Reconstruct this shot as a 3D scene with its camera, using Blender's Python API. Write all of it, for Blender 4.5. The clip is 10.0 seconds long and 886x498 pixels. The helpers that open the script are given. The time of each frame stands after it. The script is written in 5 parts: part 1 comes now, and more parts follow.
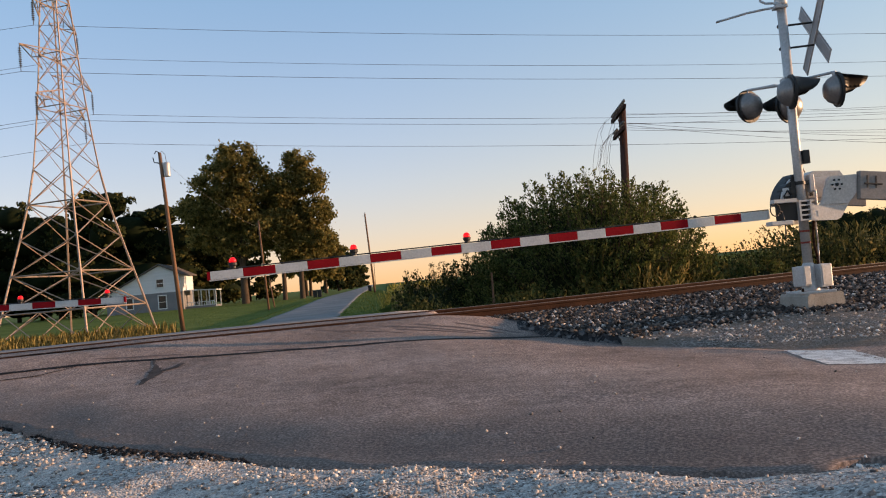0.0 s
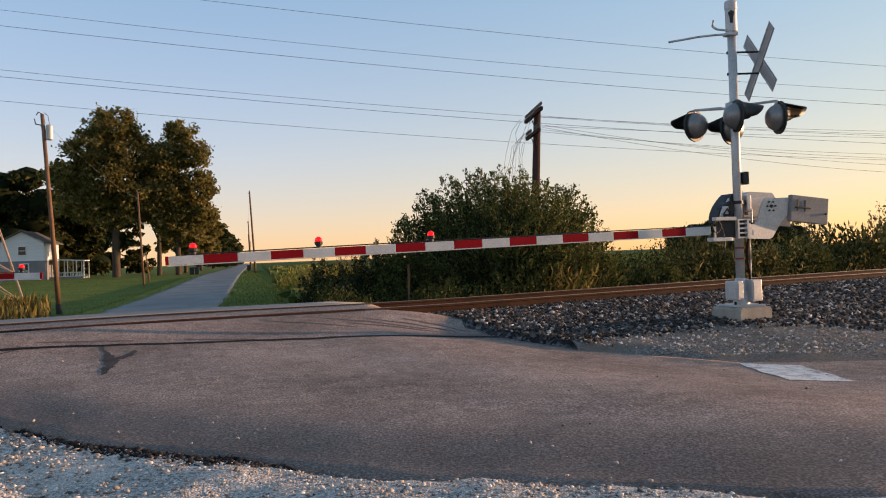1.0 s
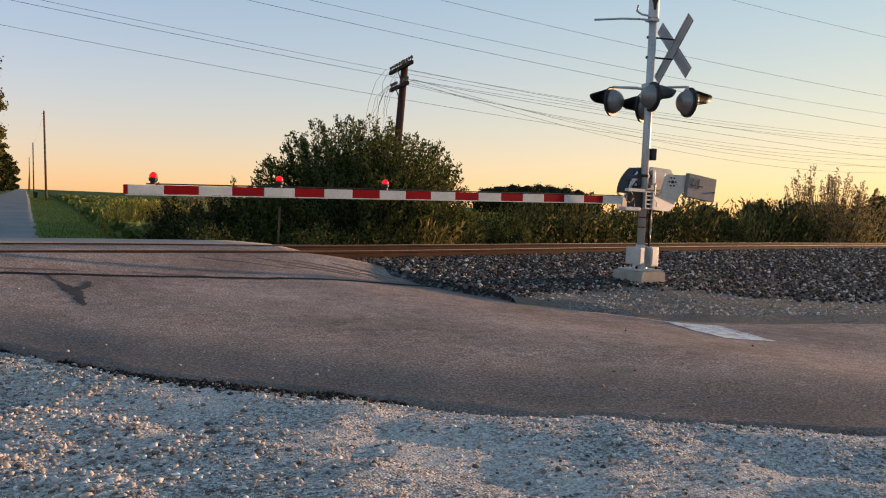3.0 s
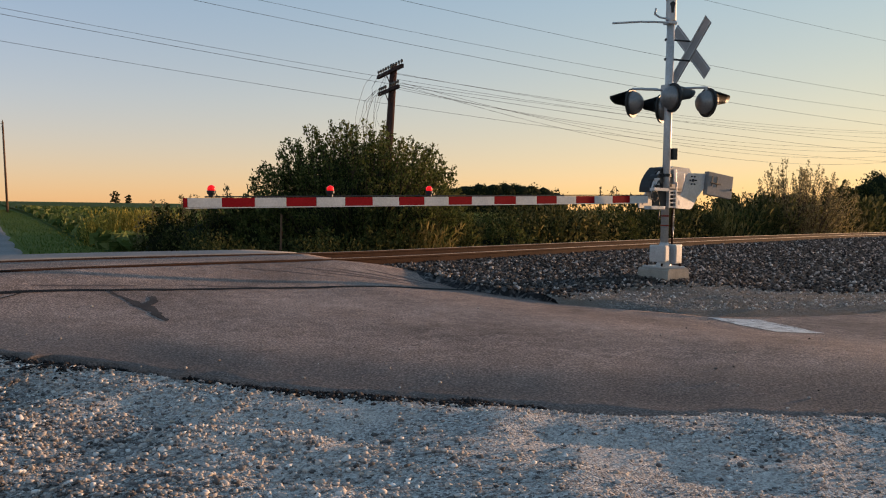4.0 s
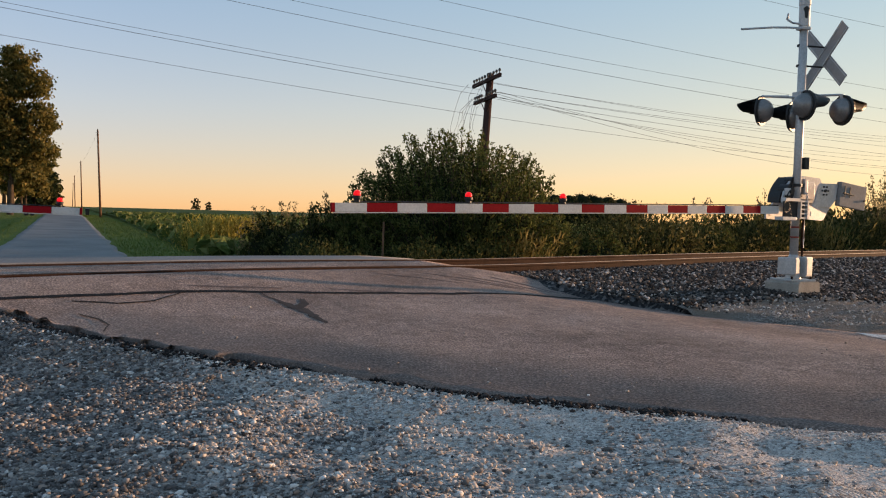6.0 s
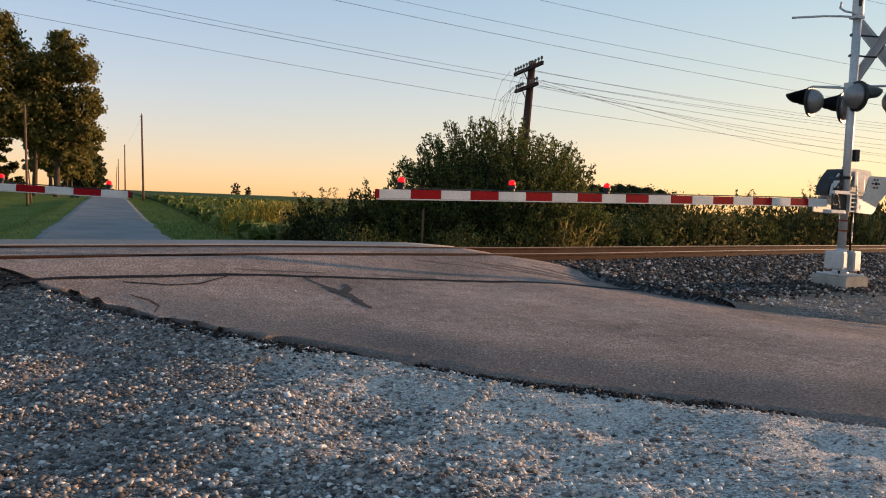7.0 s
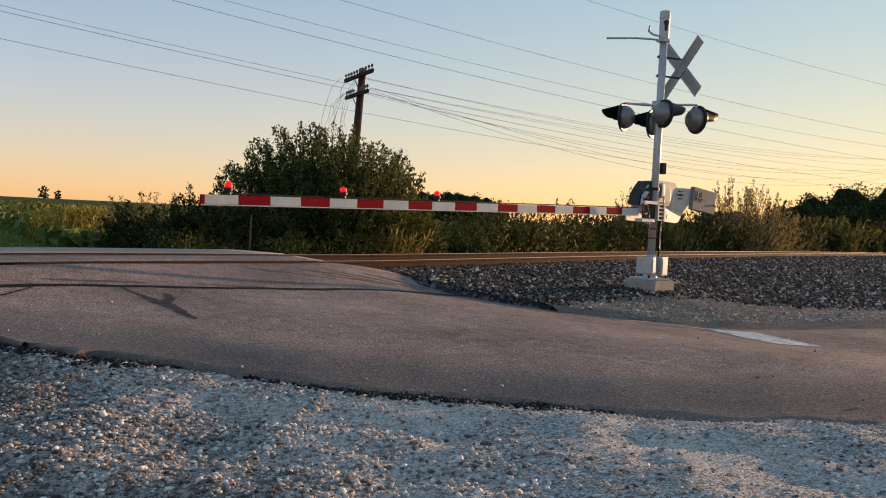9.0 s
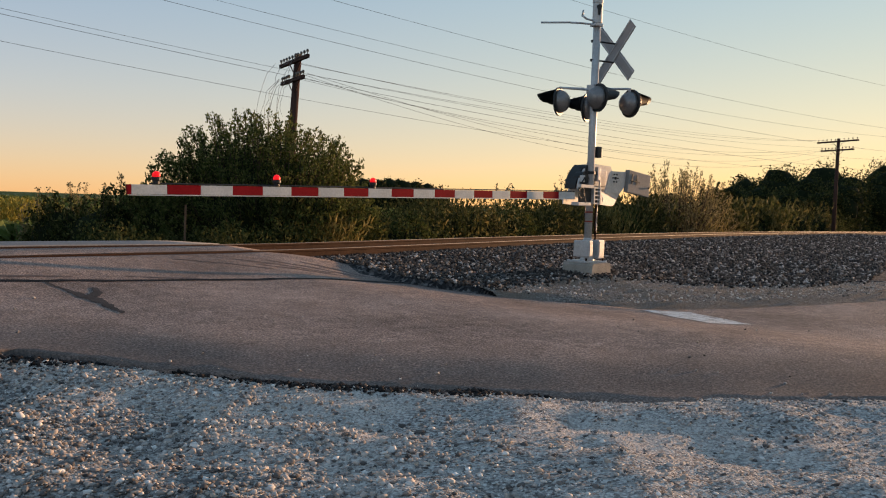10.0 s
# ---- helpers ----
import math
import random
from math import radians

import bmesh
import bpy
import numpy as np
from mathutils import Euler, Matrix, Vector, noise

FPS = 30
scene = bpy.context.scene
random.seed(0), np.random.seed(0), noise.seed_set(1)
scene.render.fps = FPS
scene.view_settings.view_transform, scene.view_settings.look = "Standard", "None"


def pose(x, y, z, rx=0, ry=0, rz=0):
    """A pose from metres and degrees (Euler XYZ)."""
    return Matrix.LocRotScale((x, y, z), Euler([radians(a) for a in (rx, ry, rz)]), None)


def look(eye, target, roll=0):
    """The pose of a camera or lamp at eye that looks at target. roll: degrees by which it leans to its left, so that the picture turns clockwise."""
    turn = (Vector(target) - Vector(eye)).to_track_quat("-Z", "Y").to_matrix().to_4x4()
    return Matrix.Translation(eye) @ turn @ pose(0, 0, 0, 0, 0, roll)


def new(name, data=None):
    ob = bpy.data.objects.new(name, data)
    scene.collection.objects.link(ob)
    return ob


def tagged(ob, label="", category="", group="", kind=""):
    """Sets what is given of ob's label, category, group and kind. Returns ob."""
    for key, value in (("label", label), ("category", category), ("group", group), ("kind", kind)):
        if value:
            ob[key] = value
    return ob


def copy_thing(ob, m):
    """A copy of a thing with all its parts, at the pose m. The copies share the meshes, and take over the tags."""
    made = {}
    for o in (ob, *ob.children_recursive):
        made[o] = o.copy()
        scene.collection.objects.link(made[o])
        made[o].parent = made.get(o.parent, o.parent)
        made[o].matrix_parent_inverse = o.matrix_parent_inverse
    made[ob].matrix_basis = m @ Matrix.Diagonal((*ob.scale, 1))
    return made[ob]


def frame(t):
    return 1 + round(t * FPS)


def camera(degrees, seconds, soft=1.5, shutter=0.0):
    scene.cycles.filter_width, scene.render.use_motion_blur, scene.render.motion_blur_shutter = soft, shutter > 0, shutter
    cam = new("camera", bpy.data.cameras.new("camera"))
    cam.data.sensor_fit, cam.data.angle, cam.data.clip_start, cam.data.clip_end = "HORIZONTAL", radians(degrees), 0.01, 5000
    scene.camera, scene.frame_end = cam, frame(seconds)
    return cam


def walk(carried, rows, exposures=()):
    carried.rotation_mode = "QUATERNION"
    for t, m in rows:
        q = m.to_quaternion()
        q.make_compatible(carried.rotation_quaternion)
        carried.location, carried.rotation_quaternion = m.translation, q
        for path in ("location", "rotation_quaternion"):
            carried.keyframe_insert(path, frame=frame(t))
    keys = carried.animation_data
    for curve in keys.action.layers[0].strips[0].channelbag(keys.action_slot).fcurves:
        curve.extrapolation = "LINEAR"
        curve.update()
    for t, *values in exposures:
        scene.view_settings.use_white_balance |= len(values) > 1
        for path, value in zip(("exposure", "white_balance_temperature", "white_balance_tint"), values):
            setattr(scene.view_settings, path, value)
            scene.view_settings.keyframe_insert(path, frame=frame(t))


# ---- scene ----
cam = camera(56.4, 10.0, soft=1.1)
PATH = [
    (0, (-0.212, 2.447, 0.955), (-0.051, 4.439, 1.026), -5.1),
    (0.5, (-0.853, 2.449, 1.094), (-0.597, 4.432, 1.137), -4.1),
    (1, (-1.337, 2.598, 1.187), (-0.886, 4.546, 1.206), -1.9),
    (1.5, (-1.69, 2.623, 1.238), (-1.175, 4.556, 1.249), 0.7),
    (2, (-2.144, 2.728, 1.217), (-1.526, 4.63, 1.2), 2.0),
    (3.5, (-3.941, 3.163, 1.197), (-2.962, 4.902, 1.073), 1.9),
    (4, (-4.421, 3.392, 1.228), (-3.437, 5.131, 1.131), 1.0),
    (4.5, (-4.805, 3.587, 1.231), (-4.004, 5.418, 1.169), 0.6),
    (5, (-4.943, 3.72, 1.186), (-4.107, 5.537, 1.162), 1.0),
    (6.5, (-5.225, 3.828, 1.164), (-4.411, 5.653, 1.064), 2.4),
    (7, (-5.237, 3.829, 1.161), (-4.485, 5.679, 1.052), 2.5),
    (7.5, (-5.253, 3.853, 1.17), (-4.536, 5.716, 1.052), 2.4),
    (8, (-5.28, 3.81, 1.169), (-4.541, 5.665, 1.059), 2.6),
    (8.5, (-5.246, 3.848, 1.18), (-4.318, 5.618, 1.111), 2.9),
    (9, (-5.23, 3.872, 1.162), (-4.118, 5.532, 1.089), 2.9),
    (9.5, (-5.192, 3.889, 1.161), (-4.013, 5.501, 1.06), 2.4),
    (10, (-5.136, 3.886, 1.17), (-3.911, 5.463, 1.069), 2.0),
]
walk(cam, [(t, look(eye, target, roll)) for t, eye, target, roll in PATH],
     exposures=[(0.0, 0.78, 6800, 14), (3.3, 0.70, 6950, 13), (4.0, 0.50, 6900, 12), (5.0, 0.66, 6900, 12), (6.5, 0.70, 6880, 12), (7.5, 0.90, 6850, 12), (8.3, 0.90, 6900, 12), (9.3, 0.57, 7050, 12), (10.0, 0.58, 7100, 12)])

# ---- light ----
SUN_AZ, SUN_EL = 90.0, 4.8   # azimuth clockwise from +y, elevation
world = bpy.data.worlds.new("world")
scene.world = world
world.use_nodes = True
wn, wl = world.node_tree.nodes, world.node_tree.links
sky = wn.new("ShaderNodeTexSky")
sky.sky_type, sky.sun_disc = "NISHITA", False
sky.sun_elevation, sky.sun_rotation = radians(SUN_EL), radians(SUN_AZ)
sky.air_density, sky.dust_density, sky.ozone_density = 1.0, 0.05, 1.6
wn["Background"].inputs[1].default_value = 0.15
# evening haze: rosier towards the horizon, all round
wc, ws, wm = wn.new("ShaderNodeTexCoord"), wn.new("ShaderNodeSeparateXYZ"), wn.new("ShaderNodeMix")
wr = wn.new("ShaderNodeValToRGB")
for el, (p, c) in zip([wr.color_ramp.elements[0], wr.color_ramp.elements.new(0.12), wr.color_ramp.elements[-1]], ((0.0, (1.86, 1.49, 1.42)), (0.12, (1.73, 1.62, 1.67)), (0.35, (1.32, 1.65, 1.97)))):
    el.position, el.color = p, (*c, 1)
wg = wn.new("ShaderNodeGamma")
wg.inputs[1].default_value = 0.62
wm.data_type, wm.blend_type = "RGBA", "MULTIPLY"
wm.inputs[0].default_value = 1.0
wl.new(wc.outputs["Generated"], ws.inputs[0]), wl.new(ws.outputs["Z"], wr.inputs[0])
wl.new(sky.outputs[0], wg.inputs[0]), wl.new(wg.outputs[0], wm.inputs[6]), wl.new(wr.outputs[0], wm.inputs[7])
# rosy and cool away from the sun, golden towards it, near the horizon only
wd, wa, wf, wt = wn.new("ShaderNodeVectorMath"), wn.new("ShaderNodeValToRGB"), wn.new("ShaderNodeMapRange"), wn.new("ShaderNodeMix")
wd.operation = "DOT_PRODUCT"
wd.inputs[1].default_value = (math.sin(radians(SUN_AZ)), math.cos(radians(SUN_AZ)), 0)
for el, (p, c) in zip([wa.color_ramp.elements[0], wa.color_ramp.elements.new(0.5), wa.color_ramp.elements[-1]], ((0.0, (0.95, 0.97, 1.20)), (0.5, (0.95, 0.90, 0.92)), (0.9, (0.99, 0.86, 0.66)))):
    el.position, el.color = p, (*c, 1)
wf.inputs["From Min"].default_value, wf.inputs["From Max"].default_value = 0.0, 0.55
wf.inputs["To Min"].default_value, wf.inputs["To Max"].default_value = 1.0, 0.0
wt.data_type, wt.blend_type = "RGBA", "MULTIPLY"
wl.new(wc.outputs["Generated"], wd.inputs[0]), wl.new(wd.outputs["Value"], wa.inputs[0]), wl.new(ws.outputs["Z"], wf.inputs["Value"])
wl.new(wf.outputs[0], wt.inputs[0]), wl.new(wm.outputs[2], wt.inputs[6]), wl.new(wa.outputs[0], wt.inputs[7])
wl.new(wt.outputs[2], wn["Background"].inputs[0])
sun = new("sun", bpy.data.lights.new("sun", "SUN"))
sun.data.energy, sun.data.angle, sun.data.color = 4.2, radians(0.6), (1.0, 0.62, 0.36)
_a, _e = radians(SUN_AZ), radians(SUN_EL)
sun.matrix_world = look((math.sin(_a) * math.cos(_e) * 100, math.cos(_a) * math.cos(_e) * 100, math.sin(_e) * 100), (0, 0, 0))


# ---- materials ----
def material(name, rough=0.8, metal=0.0):
    m = bpy.data.materials.new(name)
    m.use_nodes = True
    b = m.node_tree.nodes["Principled BSDF"]
    b.inputs["Roughness"].default_value, b.inputs["Metallic"].default_value = rough, metal
    b.inputs["Specular IOR Level"].default_value = 0.35 if rough < 0.7 else 0.06
    return m, m.node_tree.nodes, m.node_tree.links, b


def ramp_node(nodes, stops):
    r = nodes.new("ShaderNodeValToRGB")
    while len(r.color_ramp.elements) < len(stops):
        r.color_ramp.elements.new(0.5)
    for el, (p, c) in zip(r.color_ramp.elements, stops):
        el.position, el.color = p, (*c, 1)
    return r


def noisy(name, dark, light, scale=6.0, fine=60.0, rough=0.85, metal=0.0, bump=0.3, low=0.3, high=0.7, stretch=(1, 1, 1), blotch=0.5):
    """Two scales of noise between two colours, with relief from the finer one."""
    m, n, l, b = material(name, rough, metal)
    tc, mp = n.new("ShaderNodeTexCoord"), n.new("ShaderNodeMapping")
    mp.inputs["Scale"].default_value = stretch
    l.new(tc.outputs["Object"], mp.inputs["Vector"])
    big, small = n.new("ShaderNodeTexNoise"), n.new("ShaderNodeTexNoise")
    for t, sc, det in ((big, scale, 5), (small, fine, 4)):
        t.inputs["Scale"].default_value, t.inputs["Detail"].default_value = sc, det
        l.new(mp.outputs[0], t.inputs["Vector"])
    mx = n.new("ShaderNodeMix")
    mx.inputs[0].default_value = blotch
    l.new(small.outputs[0], mx.inputs[2]), l.new(big.outputs[0], mx.inputs[3])
    r = ramp_node(n, [(low, dark), (high, light)])
    l.new(mx.outputs[0], r.inputs[0]), l.new(r.outputs[0], b.inputs["Base Color"])
    if bump:
        bp = n.new("ShaderNodeBump")
        bp.inputs["Strength"].default_value, bp.inputs["Distance"].default_value = bump, 0.02
        l.new(small.outputs[0], bp.inputs["Height"]), l.new(bp.outputs[0], b.inputs["Normal"])
    return m


def pebbly(name, stops, cell=42.0, dust=(0.4, 0.38, 0.36), cover=(0.45, 0.6), bump=1.0):
    """Packed pebbles: every cell a stone of its own shade, sunk in dust where the broad noise lies high."""
    m, n, l, b = material(name, 0.95)
    tc, v, big, mid = n.new("ShaderNodeTexCoord"), n.new("ShaderNodeTexVoronoi"), n.new("ShaderNodeTexNoise"), n.new("ShaderNodeTexNoise")
    v.inputs["Scale"].default_value = cell
    big.inputs["Scale"].default_value, big.inputs["Detail"].default_value = 0.8, 6
    mid.inputs["Scale"].default_value, mid.inputs["Detail"].default_value = 75, 7
    for t in (v, big, mid):
        l.new(tc.outputs["Object"], t.inputs["Vector"])
    sep, r, cov, mx = n.new("ShaderNodeSeparateColor"), ramp_node(n, stops), ramp_node(n, [(cover[0], (0, 0, 0)), (cover[1], (1, 1, 1))]), n.new("ShaderNodeMix")
    l.new(v.outputs["Color"], sep.inputs[0]), l.new(sep.outputs[0], r.inputs[0])
    l.new(big.outputs[0], cov.inputs[0])
    dr = ramp_node(n, [(0.36, tuple(c * 0.4 for c in dust)), (0.5, dust), (0.66, tuple(c * 1.45 for c in dust))])
    l.new(mid.outputs[0], dr.inputs[0])
    mx.data_type = "RGBA"
    l.new(cov.outputs[0], mx.inputs[0]), l.new(r.outputs[0], mx.inputs[6]), l.new(dr.outputs[0], mx.inputs[7])
    # coarse dark stone where the mesh carries it
    at, coarse, deep, sc = n.new("ShaderNodeAttribute"), n.new("ShaderNodeMix"), n.new("ShaderNodeMix"), n.new("ShaderNodeMath")
    at.attribute_name = "coarse"
    sc.operation, sc.inputs[1].default_value = "MULTIPLY", 0.8
    deep.data_type, deep.blend_type, coarse.data_type = "RGBA", "MULTIPLY", "RGBA"
    deep.inputs[0].default_value, deep.inputs[7].default_value = 1.0, (0.34, 0.32, 0.31, 1)
    l.new(at.outputs["Fac"], sc.inputs[0]), l.new(sc.outputs[0], coarse.inputs[0])
    l.new(r.outputs[0], deep.inputs[6]), l.new(mx.outputs[2], coarse.inputs[6]), l.new(deep.outputs[2], coarse.inputs[7])
    l.new(coarse.outputs[2], b.inputs["Base Color"])
    bp = n.new("ShaderNodeBump")
    bp.invert = True
    bp.inputs["Distance"].default_value = 0.02
    flatten = n.new("ShaderNodeMapRange")
    flatten.inputs["To Min"].default_value, flatten.inputs["To Max"].default_value = bump, 0.2 * bump
    l.new(cov.outputs[0], flatten.inputs["Value"]), l.new(flatten.outputs[0], bp.inputs["Strength"])
    l.new(v.outputs["Distance"], bp.inputs["Height"])
    grit = n.new("ShaderNodeBump")
    grit.inputs["Strength"].default_value, grit.inputs["Distance"].default_value = 0.8, 0.012
    l.new(mid.outputs[0], grit.inputs["Height"]), l.new(bp.outputs[0], grit.inputs["Normal"]), l.new(grit.outputs[0], b.inputs["Normal"])
    return m


def islands(name, stops, rough=0.9, translucent=0.0, fine=40.0):
    """Colour by piece for joined pieces, with a little grain."""
    m, n, l, b = material(name, rough)
    g, r = n.new("ShaderNodeNewGeometry"), ramp_node(n, stops)
    t, mx = n.new("ShaderNodeTexNoise"), n.new("ShaderNodeMix")
    t.inputs["Scale"].default_value = fine
    mx.data_type, mx.blend_type = "RGBA", "MULTIPLY"
    mx.inputs[0].default_value = 0.5
    l.new(g.outputs["Random Per Island"], r.inputs[0])
    l.new(r.outputs[0], mx.inputs[6])
    r2 = ramp_node(n, [(0.3, (0.5, 0.5, 0.5)), (0.7, (1.25, 1.25, 1.25))])
    l.new(t.outputs[0], r2.inputs[0]), l.new(r2.outputs[0], mx.inputs[7])
    l.new(mx.outputs[2], b.inputs["Base Color"])
    if translucent:
        tr, add = n.new("ShaderNodeBsdfTranslucent"), n.new("ShaderNodeMixShader")
        l.new(mx.outputs[2], tr.inputs[0])
        add.inputs[0].default_value = translucent
        l.new(b.outputs[0], add.inputs[1]), l.new(tr.outputs[0], add.inputs[2])
        l.new(add.outputs[0], n["Material Output"].inputs[0])
    return m


def glowing(name, colour, strength):
    m, n, l, b = material(name, 0.3)
    b.inputs["Base Color"].default_value = (*colour, 1)
    b.inputs["Emission Color"].default_value = (*colour, 1)
    b.inputs["Emission Strength"].default_value = strength
    return m


def asphalt(name, stops, grime_shade=(0.085, 0.076, 0.071)):
    """Aggregate speckle over broad wear, darkened by painted shade and dirt where the mesh carries it."""
    m, n, l, b = material(name, 0.88)
    tc = n.new("ShaderNodeTexCoord")
    layers = []
    for sc, det in ((0.55, 7), (5, 6), (55, 3), (190, 2)):
        t = n.new("ShaderNodeTexNoise")
        t.inputs["Scale"].default_value, t.inputs["Detail"].default_value = sc, det
        l.new(tc.outputs["Object"], t.inputs["Vector"])
        layers.append(t)
    r = ramp_node(n, stops)
    mx = n.new("ShaderNodeMix")
    mx.inputs[0].default_value = 0.4
    l.new(layers[0].outputs[0], mx.inputs[2]), l.new(layers[1].outputs[0], mx.inputs[3]), l.new(mx.outputs[0], r.inputs[0])
    sp = ramp_node(n, [(0.36, (0.45, 0.45, 0.46)), (0.52, (1, 1, 1)), (0.66, (2.0, 1.95, 1.9))])
    l.new(layers[2].outputs[0], sp.inputs[0])
    mul = n.new("ShaderNodeMix")
    mul.data_type, mul.blend_type = "RGBA", "MULTIPLY"
    mul.inputs[0].default_value = 0.8
    l.new(r.outputs[0], mul.inputs[6]), l.new(sp.outputs[0], mul.inputs[7])
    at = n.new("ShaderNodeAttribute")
    at.attribute_name = "grime_shade"
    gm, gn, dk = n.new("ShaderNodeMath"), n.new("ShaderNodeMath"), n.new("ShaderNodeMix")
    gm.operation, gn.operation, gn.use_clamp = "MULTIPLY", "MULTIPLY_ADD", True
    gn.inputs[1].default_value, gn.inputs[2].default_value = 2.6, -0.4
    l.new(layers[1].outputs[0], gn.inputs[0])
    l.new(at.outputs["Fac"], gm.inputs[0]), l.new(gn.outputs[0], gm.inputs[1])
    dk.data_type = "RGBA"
    dk.inputs[7].default_value = (*grime_shade, 1)
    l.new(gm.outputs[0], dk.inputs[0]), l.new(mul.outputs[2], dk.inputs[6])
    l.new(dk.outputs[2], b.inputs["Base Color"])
    bp, ad = n.new("ShaderNodeBump"), n.new("ShaderNodeMath")
    bp.inputs["Strength"].default_value, bp.inputs["Distance"].default_value = 0.6, 0.008
    l.new(layers[2].outputs[0], ad.inputs[0]), l.new(layers[3].outputs[0], ad.inputs[1])
    l.new(ad.outputs[0], bp.inputs["Height"]), l.new(bp.outputs[0], b.inputs["Normal"])
    return m


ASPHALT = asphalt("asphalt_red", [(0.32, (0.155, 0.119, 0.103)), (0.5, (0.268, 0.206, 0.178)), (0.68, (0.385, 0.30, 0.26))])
ASPHALT_FAR = noisy("asphalt_grey", (0.15, 0.148, 0.15), (0.31, 0.30, 0.29), 0.35, 30, 0.9, bump=0.3)
TAR = noisy("tar", (0.008, 0.008, 0.009), (0.025, 0.023, 0.022), 3, 50, 0.75, bump=0.4)
GRAVEL_BED = pebbly("gravel_bed", [(0, (0.17, 0.155, 0.145)), (0.4, (0.43, 0.395, 0.37)), (0.8, (0.64, 0.60, 0.56)), (1, (0.78, 0.74, 0.70))], 62, (0.62, 0.53, 0.465), (0.47, 0.68))
VERGE = pebbly("dirt_verge", [(0, (0.07, 0.06, 0.052)), (0.5, (0.20, 0.172, 0.15)), (1, (0.42, 0.37, 0.33))], 60, (0.19, 0.15, 0.12), (0.42, 0.62), 0.9)
BALLAST_BED = pebbly("ballast_bed", [(0, (0.02, 0.02, 0.021)), (0.6, (0.07, 0.067, 0.068)), (1, (0.2, 0.185, 0.175))], 20, (0.06, 0.055, 0.052), (0.6, 0.75))
GRASS = noisy("grass_ground", (0.07, 0.10, 0.02), (0.17, 0.20, 0.05), 0.25, 6, 0.95, bump=0.6, blotch=0.6)
FIELD = noisy("crop_field", (0.025, 0.05, 0.012), (0.075, 0.115, 0.03), 0.05, 1.2, 0.95, bump=0.8)
WHITE_LINE = noisy("worn_white_line", (0.26, 0.22, 0.20), (0.78, 0.75, 0.71), 6, 60, 0.85, low=0.38, high=0.54)
STONE = islands("gravel_stone", [(0, (0.10, 0.09, 0.085)), (0.3, (0.36, 0.32, 0.295)), (0.6, (0.58, 0.52, 0.475)), (0.8, (0.48, 0.385, 0.31)), (0.88, (0.60, 0.56, 0.52)), (1, (0.82, 0.79, 0.75))])
DARK_STONE = islands("dark_gravel_stone", [(0, (0.06, 0.055, 0.053)), (0.45, (0.17, 0.155, 0.15)), (0.68, (0.33, 0.305, 0.29)), (0.78, (0.26, 0.185, 0.14)), (0.86, (0.44, 0.40, 0.37)), (1, (0.70, 0.66, 0.63))])
BALLAST = islands("ballast_stone", [(0, (0.02, 0.018, 0.017)), (0.5, (0.075, 0.063, 0.056)), (0.82, (0.19, 0.15, 0.125)), (0.93, (0.40, 0.34, 0.30)), (1, (0.62, 0.56, 0.52))])
RUST = noisy("rusty_rail", (0.016, 0.008, 0.006), (0.055, 0.027, 0.018), 4, 40, 0.8, bump=0.3)
DARK_HEAD = noisy("dark_rail_head", (0.02, 0.015, 0.013), (0.06, 0.045, 0.04), 6, 60, 0.85, bump=0.1)
RAIL_TOP = noisy("worn_rail_top", (0.06, 0.052, 0.048), (0.15, 0.13, 0.12), 6, 80, 0.55, 1.0, bump=0.05)
TIE = noisy("creosote_tie", (0.03, 0.022, 0.017), (0.10, 0.075, 0.055), 2, 30, 0.9, bump=0.5, stretch=(1, 8, 8))
ALU = noisy("painted_aluminium", (0.36, 0.355, 0.35), (0.62, 0.61, 0.60), 2.5, 40, 0.45, 0.25, bump=0.05)
ALU_DULL = noisy("dull_aluminium", (0.36, 0.36, 0.37), (0.55, 0.55, 0.55), 4, 30, 0.5, 0.4, bump=0.08)
SIGN_BACK = noisy("sign_back", (0.22, 0.22, 0.22), (0.34, 0.33, 0.33), 4, 50, 0.5, 0.5, bump=0.05)
SIGN_WHITE = noisy("sign_white", (0.6, 0.6, 0.58), (0.8, 0.8, 0.78), 4, 40, 0.5, bump=0.0)
BLACK = noisy("black_paint", (0.012, 0.012, 0.013), (0.03, 0.03, 0.03), 6, 60, 0.5, bump=0.1)
STRIPE_WHITE = noisy("arm_white", (0.42, 0.43, 0.42), (0.66, 0.66, 0.64), 3, 40, 0.5, bump=0.05)
STRIPE_RED = noisy("arm_red", (0.22, 0.006, 0.010), (0.32, 0.012, 0.018), 3, 40, 0.72, bump=0.05)
RED_BAND = noisy("red_band", (0.2, 0.03, 0.02), (0.3, 0.06, 0.04), 5, 40, 0.6, bump=0.05)
CONCRETE = noisy("concrete", (0.22, 0.20, 0.17), (0.42, 0.38, 0.33), 5, 60, 0.9, bump=0.4)
RED_GLASS = glowing("lit_red_lens", (0.85, 0.008, 0.012), 0.55)
DULL_RED_GLASS = noisy("unlit_red_lens", (0.06, 0.01, 0.01), (0.12, 0.02, 0.02), 5, 40, 0.2, bump=0)
POLE_WOOD = noisy("weathered_pole", (0.10, 0.055, 0.035), (0.27, 0.16, 0.10), 1.5, 20, 0.9, bump=0.5, stretch=(6, 6, 0.6))
DARK_WOOD = noisy("dark_creosote_pole", (0.03, 0.018, 0.015), (0.10, 0.055, 0.045), 1.5, 20, 0.9, bump=0.5, stretch=(6, 6, 0.6))
